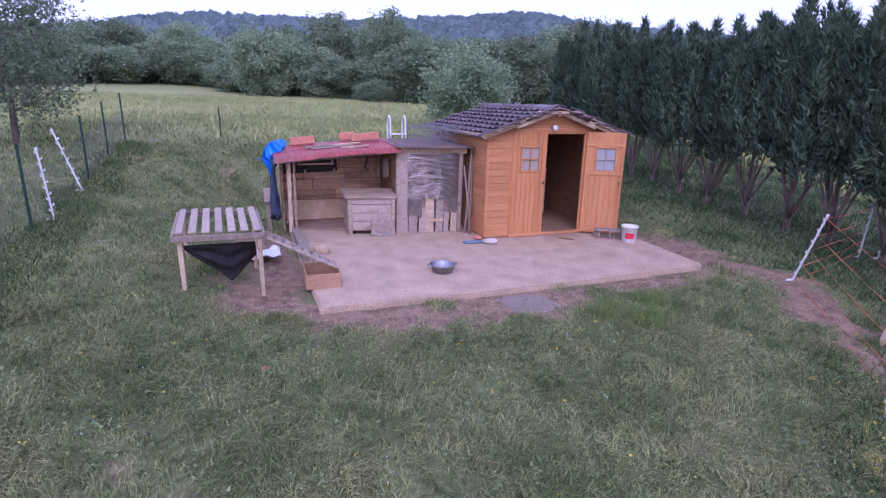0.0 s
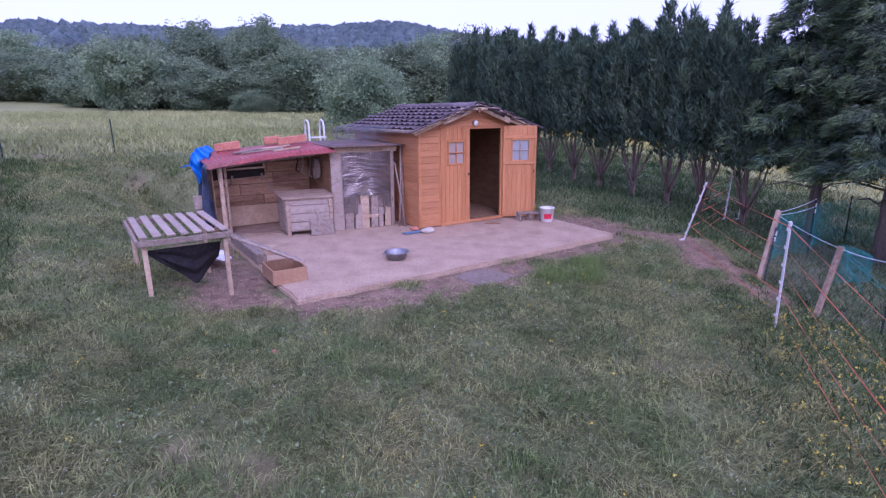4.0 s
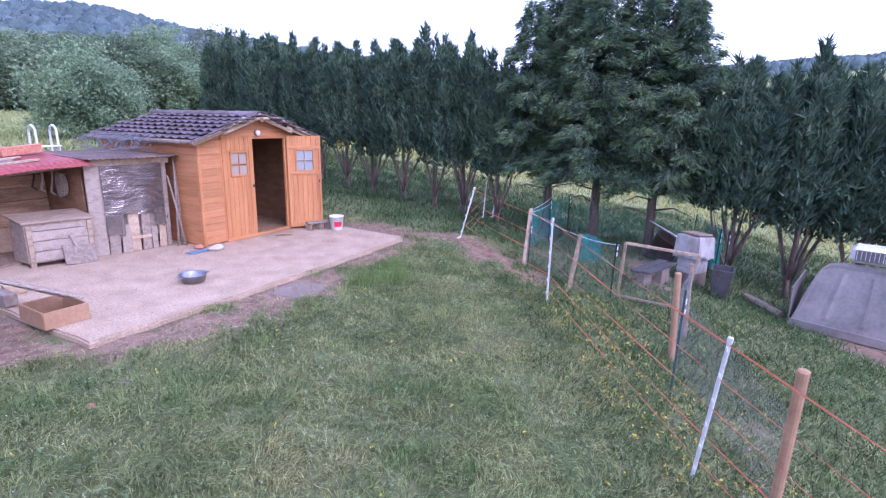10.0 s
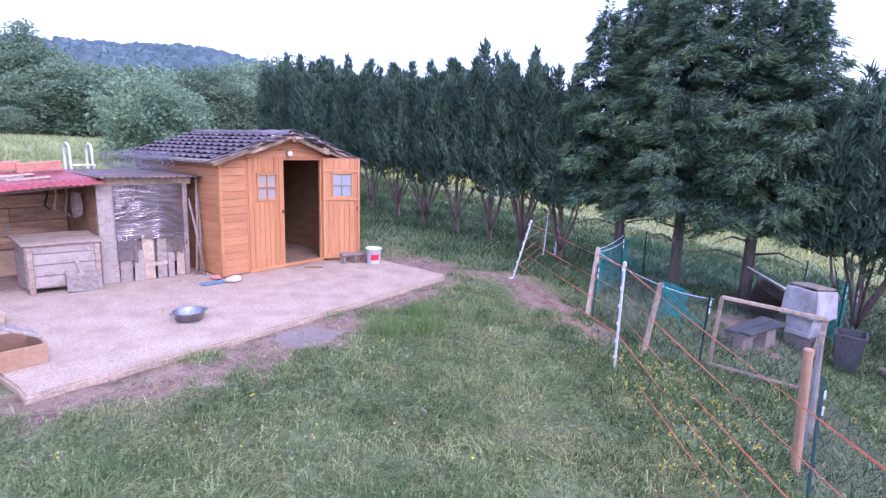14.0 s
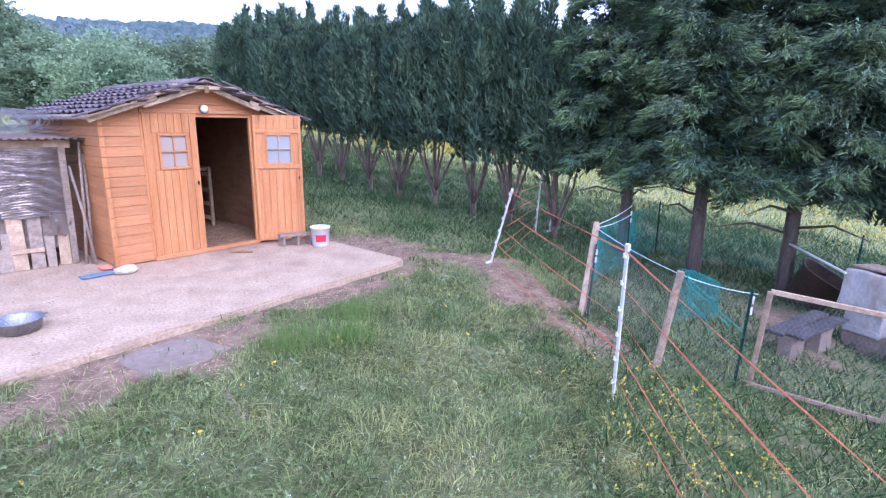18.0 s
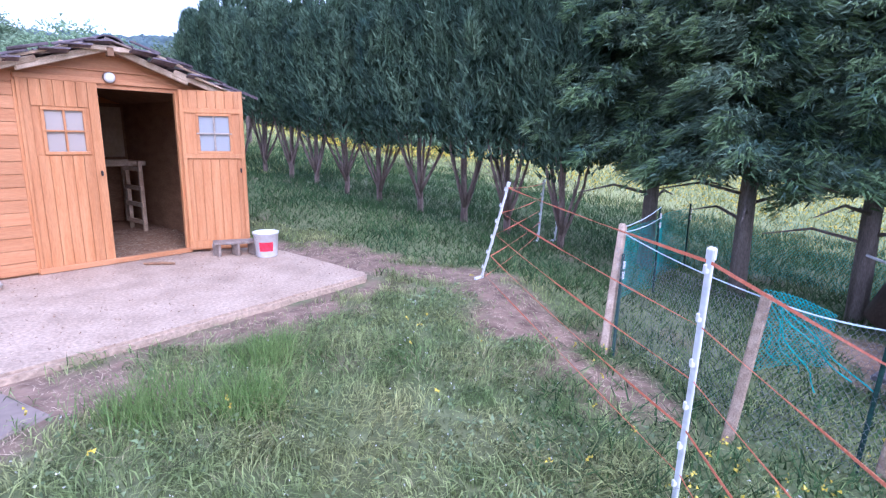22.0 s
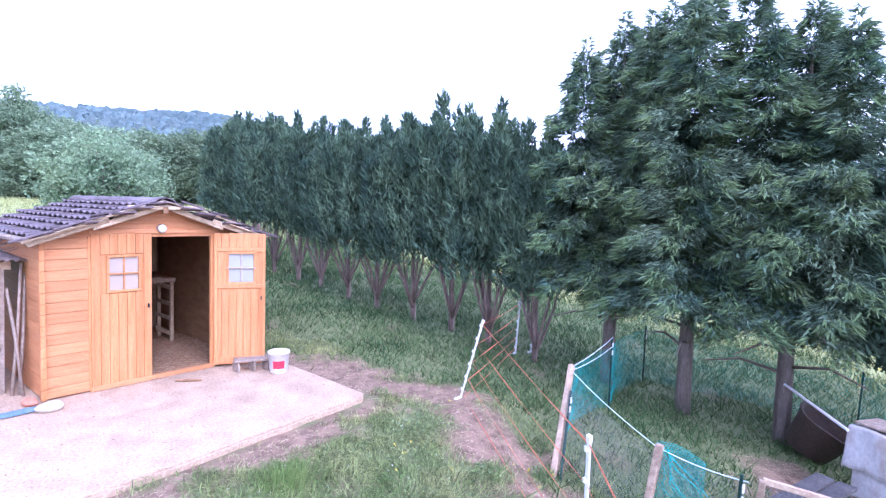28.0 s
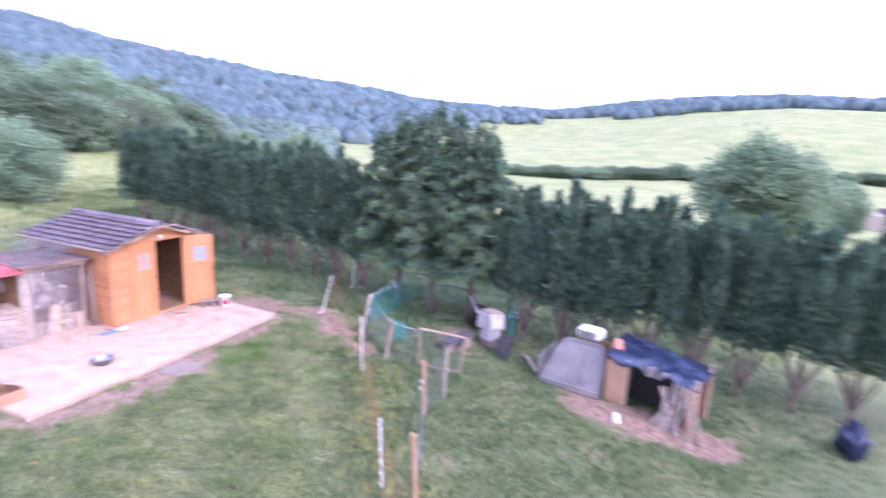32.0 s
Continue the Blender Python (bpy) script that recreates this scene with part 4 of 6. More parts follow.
sack = thing("white_plastic_sheet", (-3.55, -0.3, 0.02), "crumpled white plastic sheet lying on the earth", "plastic sheet")
part("sheet", sheet(lambda u, v: Vector((-3.85 + 0.55 * u, -0.5 + 0.45 * v, ground_z(-3.6, -0.3) + 0.05 + 0.08 * noise.noise((u * 4, v * 4, 7)) + 0.05 * u)), 14, 14, 0.004), WHITEPLASTIC, sack, smooth=True)
posts = thing("low_stake_box", (-3.4, 1.5, 0), "grey meter box on a short wooden stake", "stake")
part("stake", box((-3.4, 1.5, -0.05), (-3.4, 1.5, 0.6), 0.07, 0.06, up=(0, 1, 0)), GREYWOOD, posts)
part("box", box((-3.4, 1.46, 0.5), (-3.4, 1.46, 0.72), 0.13, 0.1, up=(0, 1, 0)), WHITEWASH, posts)

bowl = thing("steel_bowl", (-1.27, -1.53, 0), "dented galvanised feed bowl with two handles on the slab", "bowl")
part("basin", lathe([(0.115, 0.002), (0.135, 0.01), (0.165, 0.1), (0.18, 0.112), (0.174, 0.114), (0.158, 0.1), (0.13, 0.018), (0.02, 0.014)], (-1.27, -1.53, 0), 32), STEEL, bowl, smooth=True)
for s in (-1, 1):
    part("handle", tube([(-1.27 + s * 0.165, -1.58, 0.09), (-1.27 + s * 0.2, -1.57, 0.1), (-1.27 + s * 0.2, -1.49, 0.1), (-1.27 + s * 0.165, -1.48, 0.09)], 0.006, 6), STEEL, bowl)
bucket = thing("plastic_bucket", (2.28, -0.8, 0), "white plastic bucket with a red printed label on the slab", "bucket")
part("shell", lathe([(0.105, 0.0), (0.112, 0.01), (0.132, 0.25), (0.14, 0.252), (0.14, 0.272), (0.128, 0.272), (0.108, 0.02), (0.01, 0.015)], (2.28, -0.8, 0), 28), WHITEPLASTIC, bucket, smooth=True)
bm = bmesh.new()
for a0, a1, z0, z1 in ((-2.75, -1.55, 0.07, 0.17),):
    n = 10
    g = [[bm.verts.new((2.28 + (0.1145 + 0.075 * z) * math.cos(a0 + (a1 - a0) * i / n), -0.8 + (0.1145 + 0.075 * z) * math.sin(a0 + (a1 - a0) * i / n), z)) for z in (z0, z1)] for i in range(n + 1)]
    for i in range(n):
        bm.faces.new((g[i][0], g[i + 1][0], g[i + 1][1], g[i][1]))
part("label", bm, REDPRINT, bucket, "red printed panel")
part("bail", tube([(2.28 + 0.143 * math.cos(a), -0.8 + 0.05 * math.sin(a) - 0.1 * math.sin(a), 0.25 - 0.1 * math.sin(a)) for a in [math.pi * k / 10 for k in range(11)]], 0.003, 5), STEEL, bucket)
stool = thing("low_bench", (1.95, -0.5, 0), "low wooden step bench before the open door", "bench")
part("top", box((1.87, -0.42, 0.15), (2.25, -0.62, 0.15), 0.16, 0.03), GREYWOOD, stool)
for x, y in ((1.9, -0.435), (2.07, -0.525), (2.22, -0.605)):
    part("leg", box((x, y, 0), (x, y, 0.135), 0.03, 0.14, up=(0, 1, 0)), GREYWOOD, stool)


def pebble(name, at, size, mat, label, cat):
    bm = bmesh.new()
    bmesh.ops.create_icosphere(bm, subdivisions=2, radius=1.0)
    for v in bm.verts:
        k = 1 + 0.25 * noise.noise(v.co * 1.6 + Vector(at))
        v.co = Vector((v.co.x * size[0], v.co.y * size[1], v.co.z * size[2])) * k
    for v in bm.verts:
        v.co += Vector(at) + Vector((0, 0, size[2] * 0.75))
    return whole(name, bm, mat, label, cat)


pebble("flat_stone", (-0.04, -0.34, 0), (0.13, 0.08, 0.055), STONE, "flat pale stone by the shed's corner", "stone")
pebble("flat_stone", (-0.14, -0.02, 0), (0.07, 0.1, 0.04), TERRACOTTA, "reddish broken brick by the shed's corner", "stone")
pebble("flat_stone", (-3.2, -3.46, ground_z(-3.2, -3.46)), (0.06, 0.1, 0.02), PADSTONE, "grey flat stone lying in the grass", "stone")
pebble("clod", (-3.56, -3.65, ground_z(-3.56, -3.65)), (0.035, 0.05, 0.012), TERRACOTTA, "orange tile shard lying in the grass", "shard")
part_rag = thing("blue_rag", (-0.2, -0.1, 0.0), "crumpled blue rag on the slab beside the shed", "rag")
part("cloth", sheet(lambda u, v: Vector((-0.46 + 0.34 * u, -0.3 + 0.16 * v, 0.014 + 0.02 * abs(noise.noise((u * 6, v * 5, 3))))), 12, 8, 0.004), surf("dull_blue_cloth", (0.12, 0.2, 0.3), (0.2, 0.28, 0.38), 12, 0.9, 0.3), part_rag, smooth=True)
stick = thing("dark_stick", (1.1, -0.5, 0), "short dark stick lying on the slab", "stick")
part("stick", tube([(1.2, -0.3, 0.015), (1.32, -0.42, 0.02), (1.42, -0.5, 0.015)], [0.012, 0.018, 0.012], 6), DARKWOOD, stick)
lath = thing("old_lath", (0.05, -3.6, -0.1), "rotting lath lying in the grass", "lath")
part("lath", box((-0.66, -3.6, ground_z(-0.66, -3.6) + 0.02), (-0.72, -3.95, ground_z(-0.72, -3.95) + 0.02), 0.05, 0.02), GREYWOOD, lath)

# ---- electric fence ----
FENCE = "white fence stakes"
STAKES = (((3.36, -2.93, -0.28), (3.42, -3.18, 0.88)), ((1.38, -5.41, -0.35), (1.2, -5.48, 0.9)), ((-1.42, -7.56, -0.45), (-1.72, -7.67, 0.84)), ((5.75, -2.22, -0.2), (5.7, -2.3, 0.74)), ((6.1, -2.3, -0.2), (6.15, -2.36, 0.74)))


def stake(a, b):
    a, b = Vector(a), Vector(b)
    a.z = ground_z(a.x, a.y) - 0.02 if abs(ground_z(a.x, a.y) - a.z) < 0.2 else a.z
    s = thing("fence_stake", a, "white plastic electric-fence stake with lug hooks, leaning", "fence stake", FENCE)
    d = (b - a).normalized()
    shaft = part("shaft", box(a, b, 0.017, 0.026, up=(0.3, 1, 0), bevel=0.004), WHITEPLASTIC, s)
    part("foot_step", box(a + Vector((-0.1, 0.0, 0.03)), a + Vector((0.03, 0, 0.03)), 0.03, 0.03), WHITEPLASTIC, s)
    part("spike", tube([a + Vector((0, 0, 0.03)), a - Vector((0, 0, 0.12))], [0.006, 0.003], 6), STEEL, s)
    part("head", box(b - d * 0.03, b + d * 0.02, 0.026, 0.034, up=(0.3, 1, 0), bevel=0.006), WHITEPLASTIC, shaft)
    for i in range(11):  # open hooks, alternating sides
        q = a.lerp(b, 0.14 + 0.08 * i)
        e = q + Vector((0.034 if i % 2 else -0.03, 0.008, 0.0)) + d * 0.004
        bm = box(q, e, 0.012, 0.018, bevel=0.003)
        box(e - d * 0.006, e + d * 0.03, 0.012, 0.012, up=(0.3, 1, 0), bevel=0.003, bm=bm)
        part("hook", bm, WHITEPLASTIC, shaft)
    return s


for a, b in STAKES:
    stake(a, b)


def strand(p, q, w=0.011, sag=0.02, mat=TAPE, name="fence_tape", label="orange polytape strand of the electric fence", n=14):
    p, q = Vector(p), Vector(q)
    def fn(u, v):
        c = p.lerp(q, u)
        c.z -= 4 * sag * u * (1 - u)
        tw = u * 7 + p.z * 9
        off = Vector((0.0, 0.25 * math.cos(tw), math.sin(tw) * 0.9 + 0.25))
        return c + off * w * (v - 0.5)
    ob = whole(name, sheet(fn, n, 1, 0.0015), mat, label, "fence tape")
    ob["group"] = "strands of the electric fence"
    return ob


FR = (0.97, 0.76, 0.57, 0.38, 0.2)
far_end = (Vector((-4.3, -9.9, -0.45)), Vector((-4.5, -10.0, 0.75)))
chain = [(Vector(STAKES[3][0]), Vector(STAKES[3][1])), (Vector(STAKES[0][0]), Vector(STAKES[0][1])), (Vector(STAKES[1][0]), Vector(STAKES[1][1])), (Vector(STAKES[2][0]), Vector(STAKES[2][1])), far_end]
for (a0, b0), (a1, b1) in zip(chain, chain[1:]):
    for f in FR:
        strand(a0.lerp(b0, f), a1.lerp(b1, f), 0.0115, random.uniform(0.0, 0.03))


# ---- hen yard fence ----
def wood_post(base, top, w, label, mat=PALEWOOD, round_post=False):
    base = Vector(base)
    base.z = ground_z(base.x, base.y) - 0.04
    s = thing("fence_post", base, label, "fence post", "posts of the hen yard")
    if round_post:
        part("post", tube([base, Vector(top) - Vector((0, 0, 0.01)), top], [w / 2, w / 2, w / 2 - 0.01], 12), mat, s)
    else:
        part("post", box(base, top, w, w * 0.8, up=(0, 1, 0), bevel=0.008, ragged=0.004), mat, s)
    return s


W1, W2, G1, G2, W4, W5 = (3.38, -4.33, 0.62), (2.35, -5.53, 0.5), (2.36, -6.18, 0.46), (2.6, -7.12, 0.36), (0.7, -7.08, 0.58), (-1.6, -8.08, 0.7)
wood_post((2.75, -4.5, 0), W1, 0.07, "weathered squared fence post with rope tied to its head", OLDPLANK)
wood_post((2.2, -5.45, 0), W2, 0.07, "leaning weathered fence post of the hen yard", OLDPLANK)
wood_post((0.72, -7.12, 0), W4, 0.07, "round tan fence post", CARTON, True)
wood_post((-1.42, -8.08, 0), W5, 0.072, "stout round tan fence post", CARTON, True)
wood_post((1.5, -7.16, 0), (1.64, -7.12, 0.47), 0.06, "thin grey stake beside the wire gate", GREYWOOD)


def iron_post(base, top, label):
    base = Vector(base)
    base.z = ground_z(base.x, base.y) - 0.04
    s = thing("metal_post", base, label, "fence post", "green steel posts")
    post = part("post", box(base, top, 0.022, 0.022, up=(0, 1, 0), bevel=0.004), GREENPOST, s)
    for k in (0.9, 0.8):
        q = base.lerp(Vector(top), k)
        part("insulator", box(q + Vector((-0.018, -0.02, -0.03)), q + Vector((-0.018, -0.02, 0.03)), 0.03, 0.012, up=(0, 1, 0)), WHITEPLASTIC, post, "white plastic clip")
    return s


iron_post((2.72, -4.58, 0), (3.2, -4.42, 0.42), "green steel fence post with white clips")
iron_post((2.42, -6.02, 0), (2.36, -6.06, 0.46), "green steel fence post with white clips")
iron_post((-0.2, -7.24, 0), (0.42, -7.2, 0.48), "leaning green steel post")
for base, top in (((5.25, -7.2, 0), (5.3, -7.22, 0.3)), ((6.6, -4.0, 0), (6.6, -4.0, 0.5)), ((7.3, -6.6, 0), (7.35, -6.62, 0.2)), ((4.9, -4.15, 0), (4.93, -4.13, 0.62)), ((5.4, -7.35, 0), (5.43, -7.35, 0.25))):
    iron_post(base, top, "green steel post holding netting")


def hexmesh(name, a, b, z0a, z1a, z0b, z1b, cell, r, mat, label, cat, bow=0.03):
    """Wire netting between two uprights as real strands."""
    a, b = Vector((*a, 0)), Vector((*b, 0))
    length = (b - a).length
    side = Vector((-(b - a).y, (b - a).x, 0)).normalized()
    hgt = max(z1a - z0a, z1b - z0b)
    nu, nv = int(length / cell), int(hgt / (cell * 0.87))
    def at(u, v):
        z = (z0a + (z1a - z0a) * v) * (1 - u) + (z0b + (z1b - z0b) * v) * u
        p = a.lerp(b, u) + side * (bow * math.sin(3.1 * u) + 0.02 * noise.noise((u * 5, v * 5, 2)))
        return np.array((p.x, p.y, z))
    vs, fs = [], []
    def seg(p, q):
        d = q - p
        d = d / (np.linalg.norm(d) + 1e-9)
        s = np.cross(d, (side.x, side.y, side.z)) * r
        o = np.array((side.x, side.y, side.z)) * r
        k = len(vs)
        for c in (p, q):
            vs.extend((c + s, c - s * 0.5 + o, c - s * 0.5 - o))
        fs.extend(((k, k + 1, k + 4, k + 3), (k + 1, k + 2, k + 5, k + 4), (k + 2, k, k + 3, k + 5)))
    for j in range(nv):
        for i in range(nu):
            o = 0.5 * (j % 2)
            u0, u1, um = (i + o) / (nu + 0.5), (i + o + 1) / (nu + 0.5), (i + o + 0.5) / (nu + 0.5)
            v0, v1 = j / nv, (j + 0.62) / nv
            p0, pm, p1 = at(u0, v0), at(um, v1), at(min(u1, 1), v0)
            seg(p0, pm)
            seg(pm, p1)
            if j < nv - 1:
                seg(pm, at(um, (j + 1) / nv))
    me = numpy_mesh(name, np.array(vs), np.array(fs), mat)
    return tagged(new(name, me), label, cat, kind="stuff")


def gz(p):
    return ground_z(p[0], p[1])


WN = "grey hexagonal chicken wire of the hen yard"
hexmesh("chicken_wire", (3.1, -4.4), (2.3, -5.5), gz((2.75, -4.5)), 0.5, gz(W2), 0.46, 0.03, 0.001, WIRE, WN, "netting")
hexmesh("chicken_wire", (2.29, -5.53), (2.38, -6.12), gz(W2), 0.46, gz(G1), 0.42, 0.03, 0.001, WIRE, WN, "netting")
hexmesh("chicken_wire", (1.6, -7.12), (0.72, -7.1), gz((1.6, -7.12)), 0.42, gz(W4), 0.42, 0.035, 0.001, WIRE, WN, "netting")
hexmesh("chicken_wire", (0.68, -7.12), (-1.45, -8.06), gz(W4), 0.35, gz(W5), 0.35, 0.04, 0.001, WIRE, WN, "netting")
TN = "teal plastic netting sagging between posts"
hexmesh("teal_netting", (3.4, -4.3), (4.92, -4.14), gz((3.3, -4.2)) + 0.1, 0.5, gz((4.92, -4.14)) + 0.05, 0.5, 0.035, 0.0012, TEAL, TN, "netting", 0.1)
hexmesh("teal_netting", (4.92, -4.14), (6.6, -4.0), gz((4.92, -4.14)) + 0.05, 0.5, gz((6.6, -4.0)), 0.45, 0.035, 0.0012, TEAL, TN, "netting", 0.1)
hexmesh("teal_netting", (6.6, -4.0), (7.3, -6.6), gz((6.6, -4.0)), 0.45, -0.7, 0.2, 0.035, 0.0015, TEAL, TN, "netting", 0.12)
hexmesh("teal_netting", (7.3, -6.6), (5.3, -7.25), -0.7, 0.2, -0.75, 0.25, 0.035, 0.0015, TEAL, TN, "netting", 0.1)
hexmesh("teal_netting", (2.36, -5.5), (2.36, -5.84), 0.04, 0.53, 0.16, 0.45, 0.02, 0.0022, TEAL, "bunched teal netting tied to the leaning post", "netting", 0.09)

for k in range(5):
    p, q = Vector((2.36, -5.52 - 0.02 * k, 0.47)), Vector((2.38 + 0.05 * math.sin(k * 2.1), -5.6 - 0.11 * k, 0.12 - 0.05 * (k % 3)))
    cord = [p.lerp(q, j / 8) + Vector((0.03 * math.sin(j * 0.9 + k), 0.02 * math.sin(j * 1.3 + 2 * k), -0.12 * j / 8 * (1 - j / 8))) for j in range(9)]
    whole("teal_cord", tube(cord, 0.004, 5), TEAL, "loose teal cord hanging from the leaning post", "cord")["group"] = "teal cords"

gate = thing("wire_gate", (2.5, -6.6, gz(G1)), "light wooden gate frame filled with chicken wire", "gate")
gb1, gb2 = Vector((2.45, -6.12, -0.36)), Vector((2.66, -6.98, -0.46))
for a, b, w in ((G1, G2, 0.04), (gb1, gb2, 0.034), (gb1, G1, 0.04), (gb2, G2, 0.04)):
    part("rail", box(a, b, w * 0.7, w, up=(0, 0, 1) if abs(a[2] - b[2]) < 0.5 else (0, 1, 0)), OLDPLANK, gate)
hexmesh("gate_wire", (2.42, -6.15), (2.63, -7.05), -0.46, 0.43, -0.56, 0.33, 0.035, 0.001, WIRE, "chicken wire stretched on the gate frame", "netting", 0.01)
for p, q in (((3.38, -4.33, 0.56), (2.35, -5.5, 0.48)), ((2.35, -5.5, 0.48), (2.36, -6.1, 0.42)), ((3.38, -4.33, 0.6), (4.9, -4.15, 0.62)), ((3.38, -4.33, 0.56), (4.9, -4.15, 0.5))):
    p, q = Vector(p), Vector(q)
    cord = [p.lerp(q, k / 10) - Vector((0, 0, 0.1 * k / 10 * (1 - k / 10))) for k in range(11)]
    whole("tie_rope", tube(cord, 0.004, 5), ROPE, "pale blue tie rope strung from the corner post", "rope")["group"] = "tie ropes"

# ---- hen yard ----
HZ = gz((4.4, -6.3))
PEEL = surf("peeling_white_paint", (0.34, 0.325, 0.32), (0.48, 0.455, 0.45), 4, 0.6, 0.12, c=(0.26, 0.2, 0.16), cscale=5, camount=0.65, grit=0.4)
hive = thing("white_nest_box", (5.2, -6.25, HZ), "peeling white nest box with grey lid on a concrete block", "nest box")
part("plinth", box((5.0, -6.25, HZ + 0.08), (5.42, -6.25, HZ + 0.08), 0.45, 0.2), PADSTONE, hive)
part("box", box((5.2, -6.25, HZ + 0.16), (5.2, -6.25, HZ + 0.62), 0.46, 0.44, up=(0, 1, 0), bevel=0.01), PEEL, hive)
part("lid", box((4.95, -6.25, HZ + 0.725), (5.46, -6.25, HZ + 0.695), 0.46, 0.025, ragged=0.006), GREYWOOD, hive, "grey board laid on top")
def drape(u, v):
    x, y = (u - 0.5) * 1.1, (v - 0.5) * 1.04
    cx, cy = max(-0.285, min(0.285, x)), max(-0.27, min(0.27, y))
    drop = max(abs(x - cx), abs(y - cy))
    fold = 0.016 * noise.noise((u * 5, v * 5, 1)) * (1 + 5 * drop)
    return Vector((5.205 + cx + 0.12 * (x - cx) + fold, -6.25 + cy + 0.12 * (y - cy) + fold, HZ + 0.685 - 0.055 * cx - drop * (1.2 + 0.3 * noise.noise((u * 4, v * 4, 8))) + 0.012 * noise.noise((u * 5, v * 5, 3))))
part("cover", sheet(drape, 40, 40, 0.004), PEEL, hive, "creased off-white plastic cover", True)
for zz in (0.2, 0.56):
    part("batten", box((4.962, -6.45, HZ + zz), (4.962, -6.05, HZ + zz), 0.016, 0.05), PEEL, hive)
hive.matrix_basis = pose(4.95, -6.85, gz((4.95, -6.85)), 0, 0, -27) @ Matrix.Diagonal((0.8, 0.82, 1.3, 1))
bench = thing("low_board", (4.05, -6.3, gz((4.05, -6.3))), "low dark grey board laid on blocks in the hen yard", "board")
for k in range(2):
    q = gz((4.05, -6.3)) + 0.29
    part("board", box((3.6, -6.12 - 0.17 * k, q), (4.5, -6.42 - 0.17 * k, q + 0.03 - 0.02 * k), 0.16, 0.03, ragged=0.005), DARKGREY, bench)
for x, y in ((3.75, -6.26), (4.35, -6.45)):
    part("block", box((x, y, gz((x, y)) - 0.05), (x, y, gz((4.05, -6.3)) + 0.275), 0.28, 0.12, up=(0.3, 1, 0)), PADSTONE, bench)
dz = gz((4.6, -7.35))
dark = thing("dark_bin", (4.6, -7.35, dz), "tall dark grey plastic bin beside the hedge trunk", "bin")
lo, hi = [(4.46, -7.47), (4.74, -7.47), (4.74, -7.25), (4.46, -7.25)], [(4.42, -7.53), (4.8, -7.53), (4.8, -7.2), (4.42, -7.2)]
for k in range(4):
    (ax, ay), (bx, by), (cx, cy), (ex, ey) = lo[k], lo[(k + 1) % 4], hi[(k + 1) % 4], hi[k]
    part("side", sheet(lambda u, v: lerp4((ax, ay, dz), (bx, by, dz), (cx, cy, dz + 0.5), (ex, ey, dz + 0.5), u, v) + Vector((0, 0, 0.012 * math.sin(3.1 * u) * v)), 6, 6, 0.012), DARKGREY, dark)
    part("rim", box((*hi[k], dz + 0.5), (*hi[(k + 1) % 4], dz + 0.5), 0.03, 0.025), DARKGREY, dark)
part("bottom", box((4.47, -7.36, dz + 0.02), (4.73, -7.36, dz + 0.02), 0.21, 0.02), DARKGREY, dark)
tz = gz((5.78, -6.15))
tub = thing("tipped_tub", (5.78, -6.15, tz), "dark brown tub tipped over under the conifers", "tub")
bm = bmesh.new()
rings = [[bm.verts.new((r * math.cos(k * math.pi / 14), r * math.sin(k * math.pi / 14), h + 0.012 * math.sin(3 * k * math.pi / 14))) for k in range(28)] for r, h in ((0.2, 0.0), (0.24, 0.02), (0.3, 0.4), (0.325, 0.41), (0.325, 0.43), (0.285, 0.42), (0.225, 0.04))]
for r0, r1 in zip(rings, rings[1:]):
    for k in range(28):
        bm.faces.new((r0[k], r0[(k + 1) % 28], r1[(k + 1) % 28], r1[k]))
bm.faces.new(rings[0][::-1])
bm.faces.new(rings[-1])
bmesh.ops.transform(bm, matrix=pose(5.78, -6.15, tz + 0.1, 25, -18, 30), verts=bm.verts)
part("shell", bm, BROWNTUB, tub, smooth=True)
pole = thing("white_pole", (5.2, -6.5, 0), "thin white pole lying across the nest box", "pole")
part("pole", tube([(4.8, -6.55, 0.16), (5.9, -5.9, 0.2)], 0.015, 8), WHITEPLASTIC, pole)

HUT = Matrix.Translation((3.98, -8.35, 0.06)) @ Matrix.Rotation(radians(-15), 4, "Z") @ Matrix.Translation((-4.7, 7.8, 0))
KG = lambda x, y: ground_z(*(HUT @ Vector((x, y, 0)))[:2]) - 0.06
kennel = thing("hen_hut", (5.8, -9.2, KG(5.3, -8.6)), "makeshift hen hut with grey panel and dark blue tarpaulin roof", "hut")
KBL, KBR, KTR, KTL = Vector((4.7, -7.8, KG(4.7, -7.8) + 0.0)), Vector((5.15, -9.06, KG(5.15, -9.06) + 0.0)), Vector((5.55, -9.0, 0.02)), Vector((5.38, -7.98, 0.04))
def panel(u, v):
    p = lerp4(KBL, KBR, KTR, KTL, u + (0.5 - u) * 0.1 * v ** 6, v * (1 - 0.1 * abs(2 * u - 1) ** 7))
    n = (KBR - KBL).cross(KTL - KBL).normalized()
    rib = 0.02 * sum(math.exp(-((u - c) / 0.03) ** 2) * (0.2 < v < 0.85) for c in (0.3, 0.66))
    return p + n * (rib + 0.05 * math.sin(math.pi * u) * math.sin(math.pi * v) + 0.018 * (abs(2 * u - 1) > 0.9 or v > 0.93))
part("grey_panel", sheet(panel, 40, 24, 0.012), GREYPANEL, kennel, "large ribbed grey fibreglass panel")
part("panel_foot", box(KBL + Vector((-0.02, 0, 0.08)), KBR + Vector((-0.02, 0, 0.08)), 0.03, 0.13), GREYPANEL, kennel)
